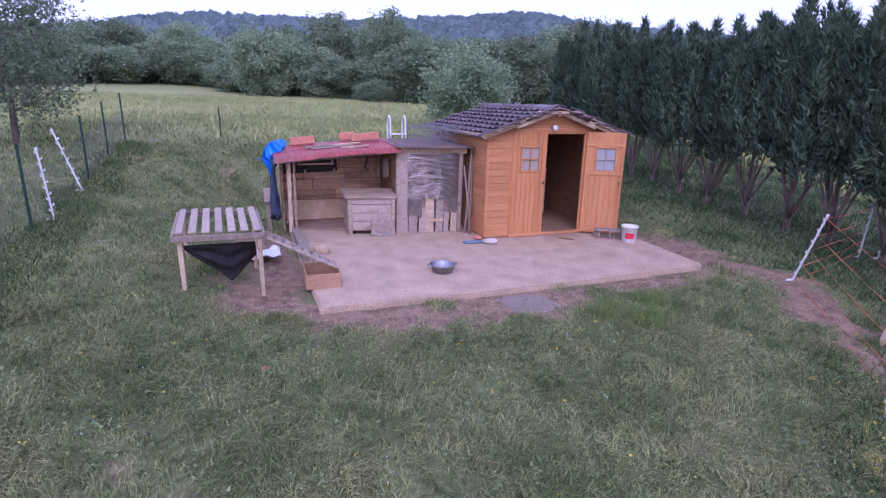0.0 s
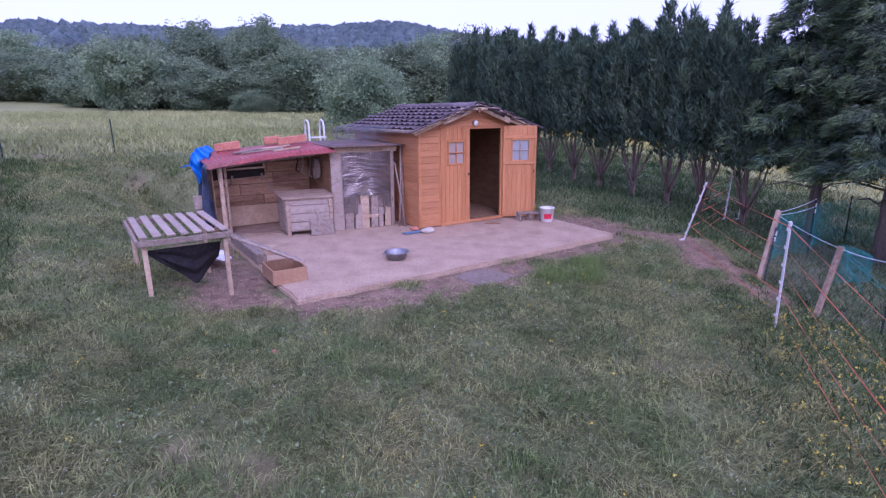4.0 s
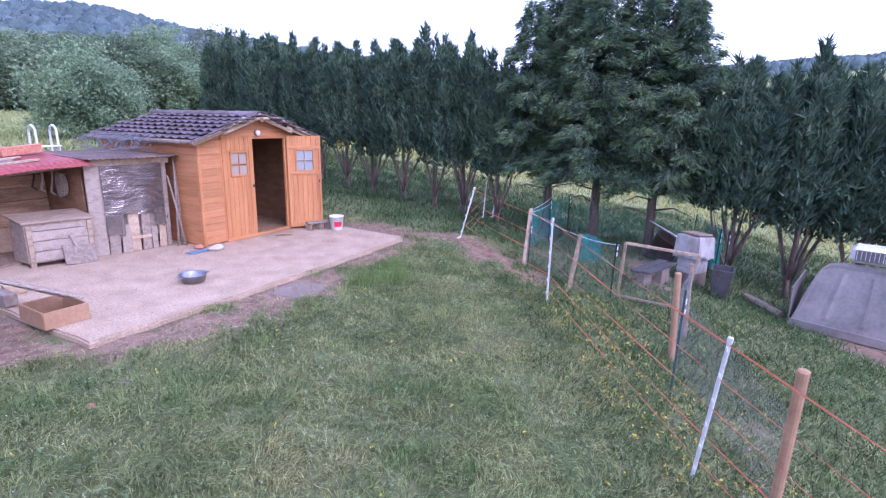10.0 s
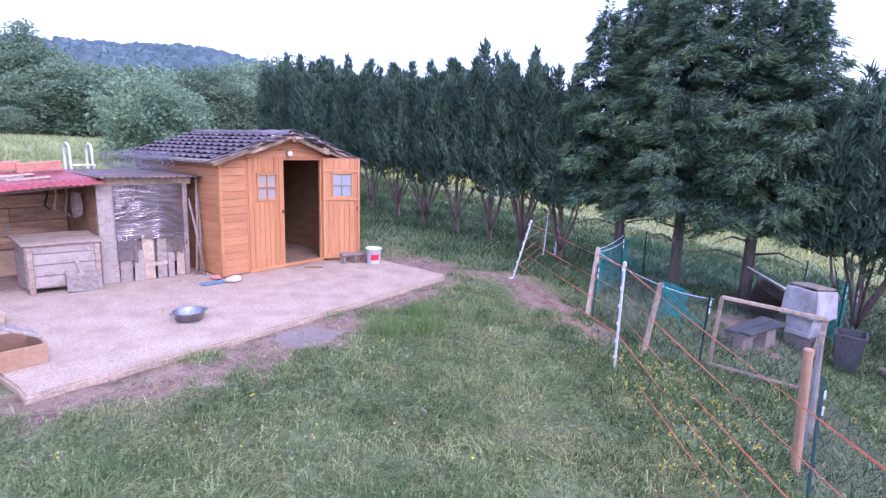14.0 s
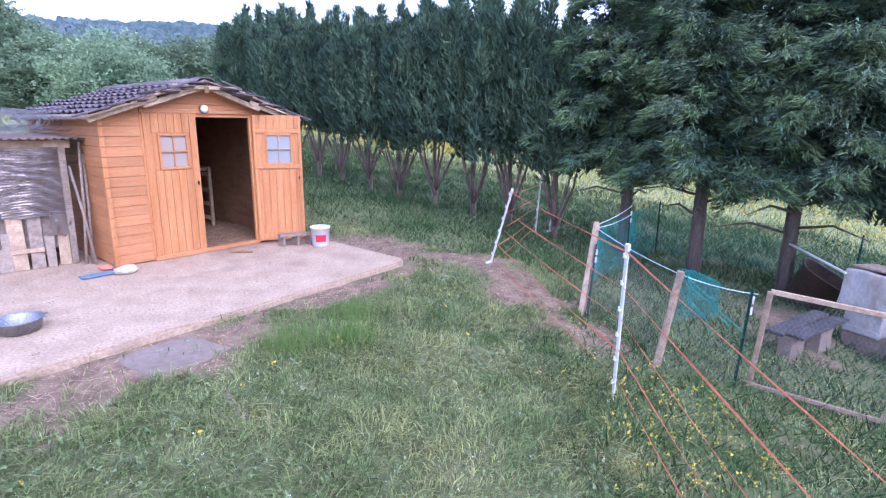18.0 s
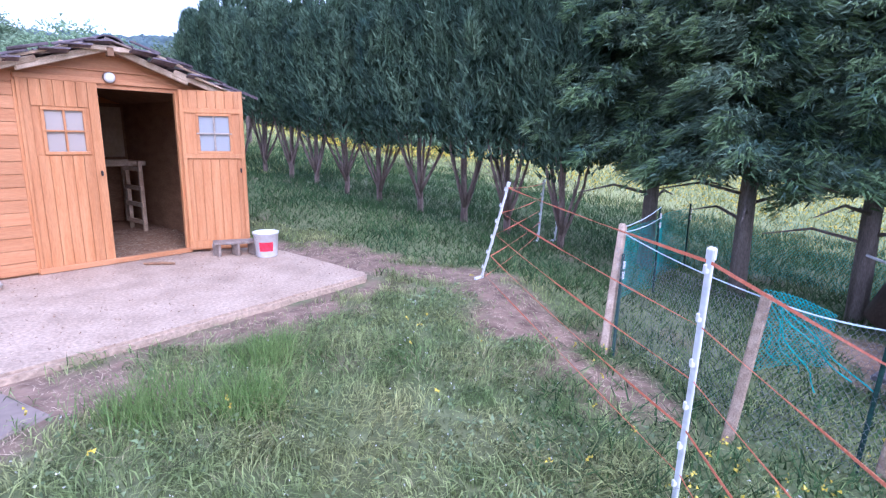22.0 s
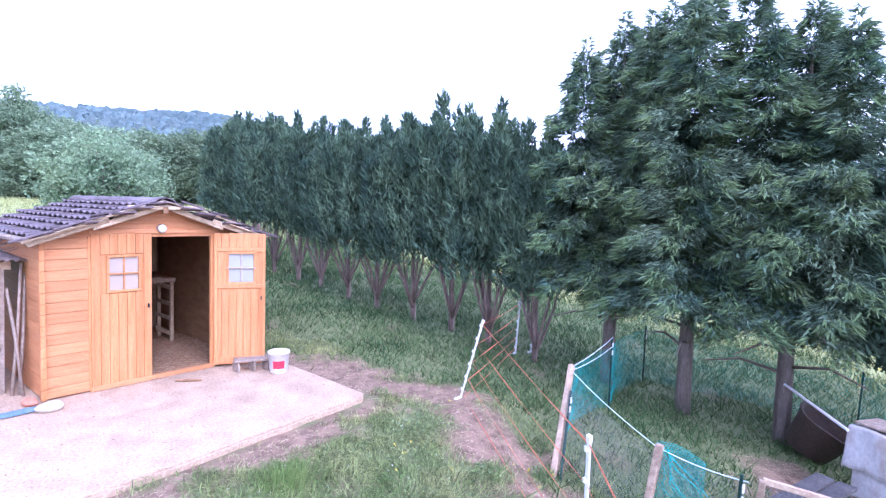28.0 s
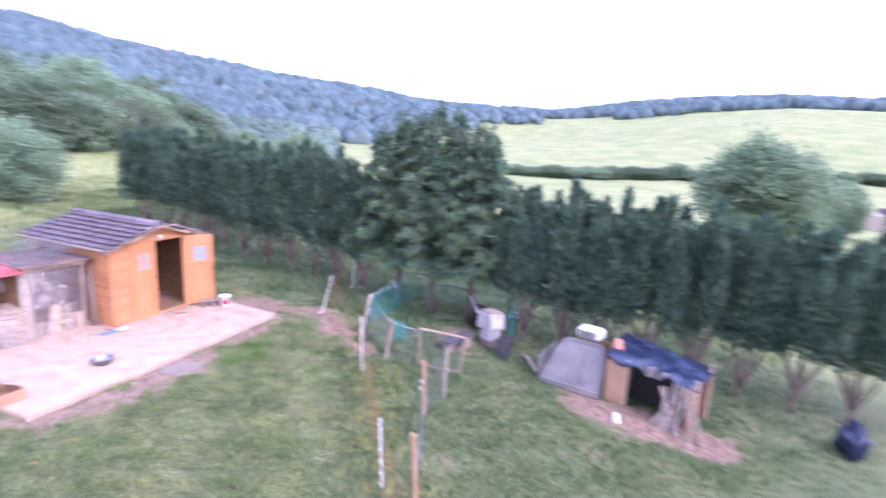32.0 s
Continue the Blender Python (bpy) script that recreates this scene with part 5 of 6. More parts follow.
part("side_panel", box((4.75, -7.78, KG(5, -7.8) + 0.3), (5.6, -7.75, KG(5, -7.8) + 0.42), 0.02, 0.7), GREYPANEL, kennel)
kz = KG(5.5, -9.4)
part("tan_board", box((5.32, -9.1, kz + 0.5), (5.36, -9.5, kz + 0.5), 0.02, 0.95), CARTON, kennel, "tan chipboard sheet")
# Black sheet added ahead of the rear wall as the entrance's shade.
part("doorway_back", box((6.1, -9.4, kz + 0.4), (6.1, -10.7, kz + 0.3), 0.03, 1.1), BLACKHOLE, kennel)
part("rear_wall", box((6.6, -7.8, KG(6.6, -8.6) + 0.4), (6.6, -10.9, KG(6.6, -8.6) + 0.3), 0.03, 1.1), DARKWOOD, kennel)
part("end_wall", box((5.5, -10.75, kz + 0.3), (6.6, -10.75, kz + 0.3), 0.03, 0.9), DARKWOOD, kennel)
def cover(u, v):
    p = lerp4((5.28, -9.08, 0.02), (5.35, -10.95, -0.16), (6.8, -10.95, -0.3), (6.8, -8.9, 0.0), u, v)
    p.z += 0.05 * noise.noise((u * 6, v * 5, 2)) - 0.2 * (1 - v) ** 8 * (0.4 + 0.6 * abs(math.sin(u * 9))) + 0.02 * math.sin(u * 30) * (1 - v)
    return p
part("tarpaulin", sheet(cover, 46, 20, 0.004), NAVYTARP, kennel, "dark blue tarpaulin with sagging edge", True)
def frill(u, v):
    return Vector((5.26 + 0.05 * math.sin(u * 14), -9.75 - 0.65 * u, 0.0 - 0.08 * u - 0.24 * v * math.sin(math.pi * u) + 0.02 * math.sin(u * 16)))
part("loose_film", sheet(frill, 20, 8, 0.003), GREYPANEL, kennel, "loose grey plastic hanging over the entrance", True)
for i, (x0, y0, x1, y1, z1) in enumerate(((5.0, -10.2, 5.3, -10.7, 0.75), (5.05, -10.75, 5.25, -10.25, 0.72), (5.0, -10.35, 5.35, -10.85, 0.85), (5.1, -10.55, 5.35, -10.6, 0.8), (4.95, -10.95, 5.3, -10.75, 0.8), (5.05, -11.2, 5.35, -10.8, 0.85), (5.0, -10.5, 5.3, -10.5, 0.8), (5.02, -10.4, 5.28, -10.35, 0.7), (4.96, -10.68, 5.3, -10.72, 0.78))):
    part("prop_log", tube([(x0, y0, KG(x0, y0) - 0.02), ((x0 + x1) / 2 + 0.02, (y0 + y1) / 2, KG(x0, y0) + z1 / 2), (x1, y1, KG(x0, y0) + z1 + 0.1)], [0.036, 0.033, 0.028], 8), GREYWOOD, kennel)
for x, y in ((5.4, -9.52), (5.4, -10.9), (6.5, -10.9)):
    part("post", box((x, y, KG(x, y) - 0.05), (x, y, -0.1), 0.06, 0.06, up=(0, 1, 0)), PALEWOOD, kennel)
carrier = thing("pet_carrier", (5.6, -8.55, 0.08), "white plastic pet carrier with a grille door lying on the hut", "carrier")
shell = part("shell", box((5.58, -8.28, 0.2), (5.62, -8.82, 0.2), 0.36, 0.26, bevel=0.06), WHITEPLASTIC, carrier)
grille = part("grille_back", box((5.39, -8.36, 0.2), (5.41, -8.72, 0.2), 0.012, 0.16), GREYPANEL, shell, "grey wire grille")
for i in range(7):
    part("grille_bar", box((5.385, -8.38 - 0.053 * i, 0.13), (5.385, -8.38 - 0.053 * i, 0.27), 0.006, 0.006, up=(0, 1, 0), bevel=0), WHITEPLASTIC, carrier)
pt = thing("terracotta_pot", (5.5, -9.22, 0.05), "terracotta flower pot upside down on the hut", "flower pot")
part("pot", lathe([(0.11, 0.0), (0.115, 0.05), (0.1, 0.055), (0.075, 0.2), (0.02, 0.2)], (5.5, -9.22, 0.06), 20), TERRACOTTA, pt, smooth=True)
wp = thing("white_feeder", (4.35, -9.75, KG(4.35, -9.75)), "small white plastic feeder standing on bare earth", "feeder")
part("feeder", lathe([(0.075, 0.0), (0.08, 0.03), (0.06, 0.16), (0.05, 0.18), (0.01, 0.185)], (4.35, -9.75, KG(4.35, -9.75)), 20), WHITEPLASTIC, wp, smooth=True)
for ob in (kennel, carrier, pt, wp):
    ob.matrix_basis = HUT @ Matrix.Translation(ORIGIN[ob])
bag = thing("dark_sack", (5.6, -14.6, ground_z(5.6, -14.6)), "dark blue filled sack lying in the grass", "sack")
bm = bmesh.new()
bmesh.ops.create_icosphere(bm, subdivisions=3, radius=0.35)
for v in bm.verts:
    v.co = Vector((v.co.x * 1.0, v.co.y * 0.75, v.co.z * 1.15)) * (1 + 0.45 * noise.noise(v.co * 5) + 0.25 * noise.noise(v.co * 11)) + Vector((5.6, -14.6, ground_z(5.6, -14.6) + 0.33))
part("sack", bm, NAVYTARP, bag, smooth=True)
edge = thing("log_edging", (4.7, -8.0, ground_z(4.7, -8.0)), "old grey log edging the hen yard", "log")
part("log", tube([(5.1, -7.75, ground_z(5.1, -7.75) + 0.05), (4.7, -8.02, ground_z(4.7, -8.02) + 0.06), (4.3, -8.28, ground_z(4.3, -8.28) + 0.06)], [0.06, 0.07, 0.06], 9), GREYWOOD, edge)

# ---- wire fence on the meadow side ----
MF = [(-6.3, -2.5), (-6.3, 0.0), (-6.25, 2.5), (-6.35, 4.4), (-6.45, 6.5), (-4.4, 7.2)]
for i, (x, y) in enumerate(MF):
    z = ground_z(x, y)
    top = 1.1 if i < 5 else 0.8
    s = thing("metal_post", (x, y, z), "thin dark steel post of the meadow fence", "fence post", "posts of the meadow fence")
    part("post", box((x, y, z - 0.05), (x, y, z + top), 0.03, 0.03, up=(0, 1, 0)), GREENPOST, s)
for (x0, y0), (x1, y1) in zip(MF, MF[1:]):
    hexmesh("wire_netting", (x0, y0), (x1, y1), ground_z(x0, y0), ground_z(x0, y0) + 0.78, ground_z(x1, y1), ground_z(x1, y1) + 0.78, 0.12, 0.0016, WIRE, "grey wire netting of the meadow fence", "netting", 0.02)
for (x, y), (dx, dy) in (((-6.2, 0.5), (-0.1, 0.1)), ((-6.2, 1.9), (-0.3, 0.05))):
    stake((x, y, ground_z(x, y)), (x + dx, y + dy, ground_z(x, y) + 0.95))

# ---- trees ----
rs = np.random.RandomState(7)


def sprays(points, dirs, length, width, droop=0.0, blades=3, spread=0.5):
    """Small fans of tapering leaf blades at the points: triangles, three corners each."""
    n = len(points)
    out = []
    for b in range(blades):
        d = dirs + rs.normal(0, spread, (n, 3))
        d[:, 2] -= droop * rs.rand(n)
        d /= np.linalg.norm(d, axis=1)[:, None]
        s = np.cross(d, rs.normal(0, 1, (n, 3)))
        s /= np.linalg.norm(s, axis=1)[:, None] + 1e-9
        l = length * rs.uniform(0.6, 1.3, (n, 1))
        w = width * rs.uniform(0.6, 1.3, (n, 1))
        base = points + rs.normal(0, width * 0.5, (n, 3))
        out.append(np.stack([base - s * w * 0.5, base + s * w * 0.5, base + d * l], 1))
    tri = np.concatenate(out).reshape(-1, 3)
    return tri, np.arange(len(tri)).reshape(-1, 3)


def tree(name, at, label, trunk_bm, trunk_mat, tri, leaf_mat, group):
    t = thing(name, (0, 0, 0), label, "tree", group)
    part("trunk", trunk_bm, trunk_mat, t, smooth=True)
    me = numpy_mesh("crown", tri[0], tri[1], leaf_mat)
    crown = new("crown", me)
    crown.parent = t
    t.matrix_basis = at
    return t


def stems(n, spread, h0, h1, r):
    """A short trunk that splits into rising bare limbs."""
    bm = tube([(0, 0, -0.1), (0.02, 0.01, 0.3), (0.0, 0.03, 1.0), (0.03, 0.0, 2.2), (0, 0, 3.6)], [r * 1.25, r, r * 0.8, r * 0.5, 0.015], 9)
    for i in range(n):
        a = 2 * math.pi * i / n + random.uniform(-0.4, 0.4)
        z = random.uniform(0.12, h0)
        k = random.uniform(0.6, 1.0) * spread
        c, s = math.cos(a), math.sin(a)
        tube([(0, 0, z), (c * k * 0.35, s * k * 0.35, z + 0.35), (c * k * 0.75, s * k * 0.75, (z + h1) * 0.62), (c * k, s * k, h1 + random.uniform(-0.1, 0.3))], [r * 0.62, r * 0.52, r * 0.42, r * 0.2], 6, bm)
        for q in range(5):  # dead twigs
            f = random.uniform(0.3, 0.9)
            p = Vector((c * k * f, s * k * f, z + (h1 - z) * f))
            b = random.uniform(0, 6.28)
            e = p + Vector((math.cos(b) * 0.3, math.sin(b) * 0.3, random.uniform(0.05, 0.4)))
            tube([p, (p + e) / 2 + Vector((0.02, 0.02, 0.03)), e], [r * 0.12, r * 0.08, r * 0.03], 4, bm)
        if i % 2:
            tube([(c * k * 0.5, s * k * 0.5, (z + h1) * 0.5), (c * k * 1.15, s * k * 0.8, h1)], [r * 0.22, r * 0.1], 5, bm)
    return bm


def cypress(h, rad, n, low):
    """Upright plumes that close into one dense crown, spiky on top."""
    pts, dirs = [], []
    plumes = 46
    for k in range(plumes):
        a, q = rs.rand() * 2 * np.pi, np.sqrt(rs.rand()) * rad * 0.8
        top = h * (1 - 0.3 * (q / rad) ** 1.6) * rs.uniform(0.8, 0.96)
        z0 = low + rs.uniform(-0.15, 0.5) + 0.25 * rs.rand() * (k % 3)
        m = n // plumes
        t = rs.rand(m) ** 0.85
        z = z0 + (top - z0) * t
        r = (rad * 0.34 * (1 - t) ** 0.8 + 0.025) * np.minimum(1, 0.45 + t * 4)
        th = rs.rand(m) * 2 * np.pi
        rr = r * np.sqrt(rs.uniform(0.3, 1, m)) * (1 + 0.18 * np.sin(t * 17 + k + 2 * th))
        lean = 1 + 0.3 * t
        pts.append(np.stack([np.cos(a) * q * lean + np.cos(th) * rr, np.sin(a) * q * lean + np.sin(th) * rr, z], 1))
        dirs.append(np.stack([np.cos(th) * 0.55, np.sin(th) * 0.55, np.full(m, 1.0)], 1))
    return sprays(np.concatenate(pts), np.concatenate(dirs), 0.15, 0.034, blades=3, spread=0.4)


STEMS = ((0.0, 0.0, 1.0), (0.42, 0.25, 0.93), (-0.2, -0.45, 0.97), (-0.35, 0.4, 0.9))  # leaders that grow close together


def layered(h, rad, n, low):
    """A conifer of many level, feathered boughs in close layers, ragged and pointed on top."""
    pts, dirs, young = [], [], []
    boughs = 400
    for k in range(boughs):
        t = (k + rs.rand()) / boughs
        z = low + (h - low) * t
        reach = rad * (1 - t) ** 0.72 * rs.uniform(0.4, 1.25) + 0.1
        a = rs.rand() * 2 * np.pi
        m = max(16, int(n / boughs * (0.3 + 1.2 * (1 - t))))
        s = rs.uniform(0.12, 1, m) ** 0.75
        # side twigs in a flat fan along the bough
        twig = np.round(rs.rand(m) * 9) / 9 * 2 - 1
        w = twig * (0.16 + 0.13 * reach) * (1.15 - s * 0.75) + rs.normal(0, 0.03, m)
        x, y = np.cos(a) * reach * s - np.sin(a) * w, np.sin(a) * reach * s + np.cos(a) * w
        zz = z + (0.1 + 0.3 * t) * reach * s - 0.26 * s ** 3 * reach - 0.3 * np.abs(w) ** 1.4 + rs.normal(0, 0.045, m)
        ox, oy, oh = STEMS[k % len(STEMS)]
        pts.append(np.stack([x * 0.85 + ox, y * 0.85 + oy, low + (zz - low) * oh], 1))
        young.append((s > 0.8) & (rs.rand(m) < 0.75))
        dirs.append(np.stack([np.cos(a) - np.sin(a) * 0.8 * twig, np.sin(a) + np.cos(a) * 0.8 * twig, -0.2 + 0 * s], 1))
    for ox, oy, oh in STEMS:  # ragged leaders
        m = 130
        t = rs.rand(m)
        r = 0.16 * (1 - t) + 0.015
        th = rs.rand(m) * 2 * np.pi
        top = low + (h - low) * oh + 0.25
        pts.append(np.stack([ox + np.cos(th) * r, oy + np.sin(th) * r, top - 0.9 + 0.9 * t], 1))
        dirs.append(np.stack([np.cos(th), np.sin(th), 0.4 + 0 * t], 1))
        young.append(rs.rand(m) < 0.2)
    p, d, k = np.concatenate(pts), np.concatenate(dirs), np.concatenate(young)
    return sprays(p[~k], d[~k], 0.11, 0.021, droop=0.35, blades=3, spread=0.35), sprays(p[k], d[k], 0.13, 0.019, droop=0.45, blades=3, spread=0.3)


HEDGE = [(5.6, 6.3), (5.62, 5.4), (5.6, 4.45), (5.6, 3.5), (5.68, 2.8), (5.62, 1.8), (5.66, 0.95), (5.68, 0.0), (5.74, -0.88), (5.72, -1.7), (5.7, -2.6), (6.05, -7.4), (6.25, -8.4), (6.4, -9.4), (6.6, -10.4), (6.8, -11.5), (7.0, -12.6), (7.2, -13.8), (7.4, -15.0), (7.6, -16.3), (7.8, -17.8)]
kinds = [tree("cypress_tree", pose(*HEDGE[9], ground_z(*HEDGE[9]) - 0.05), "dark green cypress with a bare forked trunk in the hedge row", stems(7, 0.55, 0.4, 1.45, 0.05), BARK, cypress(4.35, 0.84, 11500, 1.2), CONIFER, "hedge of cypresses"),
         tree("cypress_tree", pose(*HEDGE[8], ground_z(*HEDGE[8]) - 0.05), "dark green cypress with a bare forked trunk in the hedge row", stems(5, 0.48, 0.35, 1.45, 0.052), BARK, cypress(4.5, 0.8, 11500, 1.15), CONIFER, "hedge of cypresses"),
         tree("cypress_tree", pose(*HEDGE[7], ground_z(*HEDGE[7]) - 0.05), "dark green cypress with a bare forked trunk in the hedge row", stems(6, 0.58, 0.45, 1.45, 0.048), BARK, cypress(4.3, 0.88, 11500, 1.25), CONIFER, "hedge of cypresses")]
for i, (x, y) in enumerate(HEDGE):
    if i in (7, 8, 9):
        continue
    s = (0.98, 0.94, 1.0)[i % 3] * (1.16 if y < -8 else 1.06 if y < -6 else 0.96)
    t = copy_thing(kinds[i % 3], pose(x, y, ground_z(x, y) - 0.05, 0, 0, 70 * i) @ Matrix.Diagonal((s, s, s, 1)))

SPR = [(5.9, -3.7), (5.8, -4.8), (6.0, -5.9)]
for i, (x, y) in enumerate(SPR):
    bm = tube([(0, 0, -0.1), (0.02, 0, 1.2), (0, 0, 3.5), (0, 0, 4.8)], [0.1, 0.085, 0.05, 0.012], 10)
    for k in range(9):
        a, z = k * 2.4, 0.9 + 0.1 * k
        tube([(0, 0, z), (math.cos(a) * 0.5, math.sin(a) * 0.5, z + 0.12), (math.cos(a) * 0.95, math.sin(a) * 0.95, z + 0.02)], [0.022, 0.016, 0.006], 5, bm)
    old, tips = layered((5.1, 5.55, 5.2)[i], (1.1, 1.2, 1.2)[i], 43000, 1.45)
    t = tree("layered_conifer", pose(x, y, ground_z(x, y) - 0.05, 0, 0, 50 * i), "tall conifer with drooping layered boughs and a bare lower trunk", bm, GREYBARK, old, SPRUCE, "tall conifers")
    shoots = new("young_growth", numpy_mesh("young_growth", tips[0], tips[1], YOUNGSHOOT))
    shoots.parent = t
    tagged(shoots, "lighter green shoots at the bough ends")


def crown_cloud(h, rad, low, clumps, per, size, flat=1.0):
    """A broad crown: clumps of small leaves round a lumpy shape with gaps."""
    pts = []
    for k in range(clumps):
        d = rs.normal(0, 1, 3)
        d /= np.linalg.norm(d)
        c = d * rs.uniform(0.45, 1.0) * np.array([rad, rad, (h - low) / 2 * flat]) * rs.uniform(0.8, 1.1)
        pts.append(c + np.array([0, 0, (h + low) / 2]) + rs.normal(0, 1, (per, 3)) * np.array([rad, rad, rad * 0.8]) * 0.13)
    p = np.concatenate(pts)
    return sprays(p, rs.normal(0, 1, p.shape), size, size * 0.6, blades=2, spread=0.8)


def limbs(h, rad, r, n=8):
    bm = tube([(0, 0, -0.2), (0.03, 0.02, h * 0.25), (0, 0.05, h * 0.55), (0.05, 0, h * 0.85)], [r * 1.2, r, r * 0.6, r * 0.12], 9)
    for i in range(n):
        a, z = 2.4 * i, h * (0.2 + 0.06 * i)
        c, s = math.cos(a), math.sin(a)
        tube([(0, 0.02, z), (c * rad * 0.4, s * rad * 0.4, z + h * 0.1), (c * rad * 0.85, s * rad * 0.85, z + h * 0.22)], [r * 0.45, r * 0.3, r * 0.08], 6, bm)
    return bm


lx, ly = -8.35, 5.8
tree("fruit_tree", pose(lx, ly, ground_z(lx, ly)), "young sparse-leaved fruit tree behind the meadow fence", limbs(3.1, 1.5, 0.06, 10), GREYBARK, crown_cloud(3.65, 1.75, 0.45, 130, 60, 0.075), BROADLEAF, "meadow trees")
lx, ly = 8.8, 10.5
tree("pale_tree", pose(lx, ly, ground_z(lx, ly)), "thin pale-leaved tree rising behind the hedge", limbs(4.2, 1.2, 0.08, 9), BARK, crown_cloud(4.5, 1.4, 2.2, 60, 40, 0.09), PALELEAF, "meadow trees")

# wood edge: broad bushes and trees
b_kinds = [tree("broad_tree", pose(4.6, 12.6, ground_z(4.6, 12.6) - 0.3) @ Matrix.Diagonal((0.88, 0.88, 0.8, 1)), "rounded leafy tree at the edge of the meadow", limbs(4.2, 1.5, 0.12), BARK, crown_cloud(4.4, 2.1, 0.3, 150, 100, 0.13), BROADLEAF, "trees of the wood edge"),
           tree("broad_tree", pose(-2.0, 46.0, ground_z(-2, 46) - 0.3), "rounded leafy tree at the edge of the meadow", limbs(6.0, 2.2, 0.15), BARK, crown_cloud(6.5, 3.4, 0.0, 170, 110, 0.22), BROADLEAF, "trees of the wood edge"),
           tree("broad_tree", pose(8.0, 40.0, ground_z(8, 40) - 0.3), "rounded leafy tree at the edge of the meadow", limbs(6.5, 2.4, 0.15), BARK, crown_cloud(7.5, 3.0, 0.0, 170, 110, 0.22), BROADLEAF, "trees of the wood edge")]
WOOD = []
for az, r, s in ((-27, 66, 1.3), (-24, 70, 1.2), (-21, 72, 1.4), (-18, 74, 1.1), (-15, 76, 1.3), (-12, 78, 1.1), (-9, 76, 1.3), (-6, 72, 1.2), (-4, 64, 1.2), (-2, 58, 1.1), (1, 56, 1.3), (3.5, 50, 0.9), (6, 48, 1.2), (8, 42, 0.6), (10, 46, 1.2), (13, 42, 1.25), (16, 44, 1.2), (18.5, 40, 1.0), (21, 42, 1.2), (24, 40, 1.1), (27, 42, 1.1), (30, 46, 1.1), (33, 50, 1.2), (-30, 60, 1.2), (-34, 56, 1.2), (-38, 54, 1.2), (0, 70, 1.6), (5, 66, 1.7), (11, 62, 1.7), (17, 60, 1.6), (-8, 92, 1.6), (-14, 95, 1.6), (-20, 90, 1.6), (23, 60, 1.6), (29, 64, 1.6), (38, 60, 1.4), (44, 70, 1.5), (50, 80, 1.5)):
    a = math.radians(az)
    WOOD.append((r * math.sin(a), r * math.cos(a) - 6, s * 0.82))
    if r > 45:
        a += 0.028
        WOOD.append(((r + 5) * math.sin(a), (r + 5) * math.cos(a) - 6, s * (0.6 + 0.25 * math.sin(az))))
far_wood = random.Random(12)
for i in range(46):
    a, r = math.radians(-42 + 80 * (i + far_wood.random()) / 46), far_wood.uniform(74, 112)
    WOOD.append((r * math.sin(a), r * math.cos(a) - 6, far_wood.uniform(1.0, 1.6)))
for i, (x, y, s) in enumerate(WOOD):
    copy_thing(b_kinds[1 + i % 2], pose(x, y, ground_z(x, y) - 0.4, 0, 0, 77 * i) @ Matrix.Diagonal((s * 1.15, s * 1.15, s * (0.74 + 0.12 * math.sin(i * 2.3)), 1)))
for i, (az, r, s) in enumerate(((97, 33, 0.98), (109, 42, 0.6), (98.5, 38, 0.7), (103, 44, 0.55), (81, 120, 0.8), (83, 121, 0.7), (79, 119, 0.75), (77, 118, 0.7), (75, 120, 0.7), (73, 121, 0.6), (71, 122, 0.7), (69, 124, 0.7), (67, 126, 0.6), (85, 123, 0.7), (87, 125, 0.8), (89, 130, 0.8), (91, 126, 0.7), (93, 122, 0.6), (95, 140, 0.8), (97.5, 142, 0.7), (100, 139, 0.8), (102.5, 141, 0.7), (105, 146, 0.8), (108, 150, 0.7), (111, 152, 0.8))):
    a = math.radians(az)
    x, y = r * math.sin(a) - 5, r * math.cos(a) - 11
    copy_thing(b_kinds[1 + i % 2], pose(x, y, ground_z(x, y) - 0.4, 0, 0, 60 * i) @ Matrix.Diagonal((s * (1 if r < 50 else 1.9), s * (1 if r < 50 else 1.3), s * (1 if r < 50 else 0.6), 1)))

# woods on the hills: one mass of crowns
def hill_crowns(count, r0, r1, a0, a1, size):
    a = np.radians(rs.uniform(a0, a1, count))
    r = np.sqrt(rs.uniform(r0 ** 2, r1 ** 2, count))
    x, y = r * np.sin(a), r * np.cos(a) - 6
    z = height(x, y)
    sc = size * rs.uniform(0.5, 1.35, count)
    # a lumpy dome of small facets for each crown
    na, nr = 8, 5
    ang = (np.arange(na)[None, :] + 0.5 * (np.arange(nr)[:, None] % 2)) * 2 * np.pi / na
    el = np.linspace(-0.4, 1.5, nr)[:, None] + 0 * ang
    d = np.stack([np.cos(ang) * np.cos(el), np.sin(ang) * np.cos(el), np.sin(el)], -1)[None]
    bump = rs.uniform(0.74, 1.2, (count, nr, na, 1))
    return (np.stack([x, y, z + sc * 0.3], 1)[:, None, None] + d * bump * sc[:, None, None, None] * np.array([0.66, 0.66, 0.8])).reshape(-1, 3)


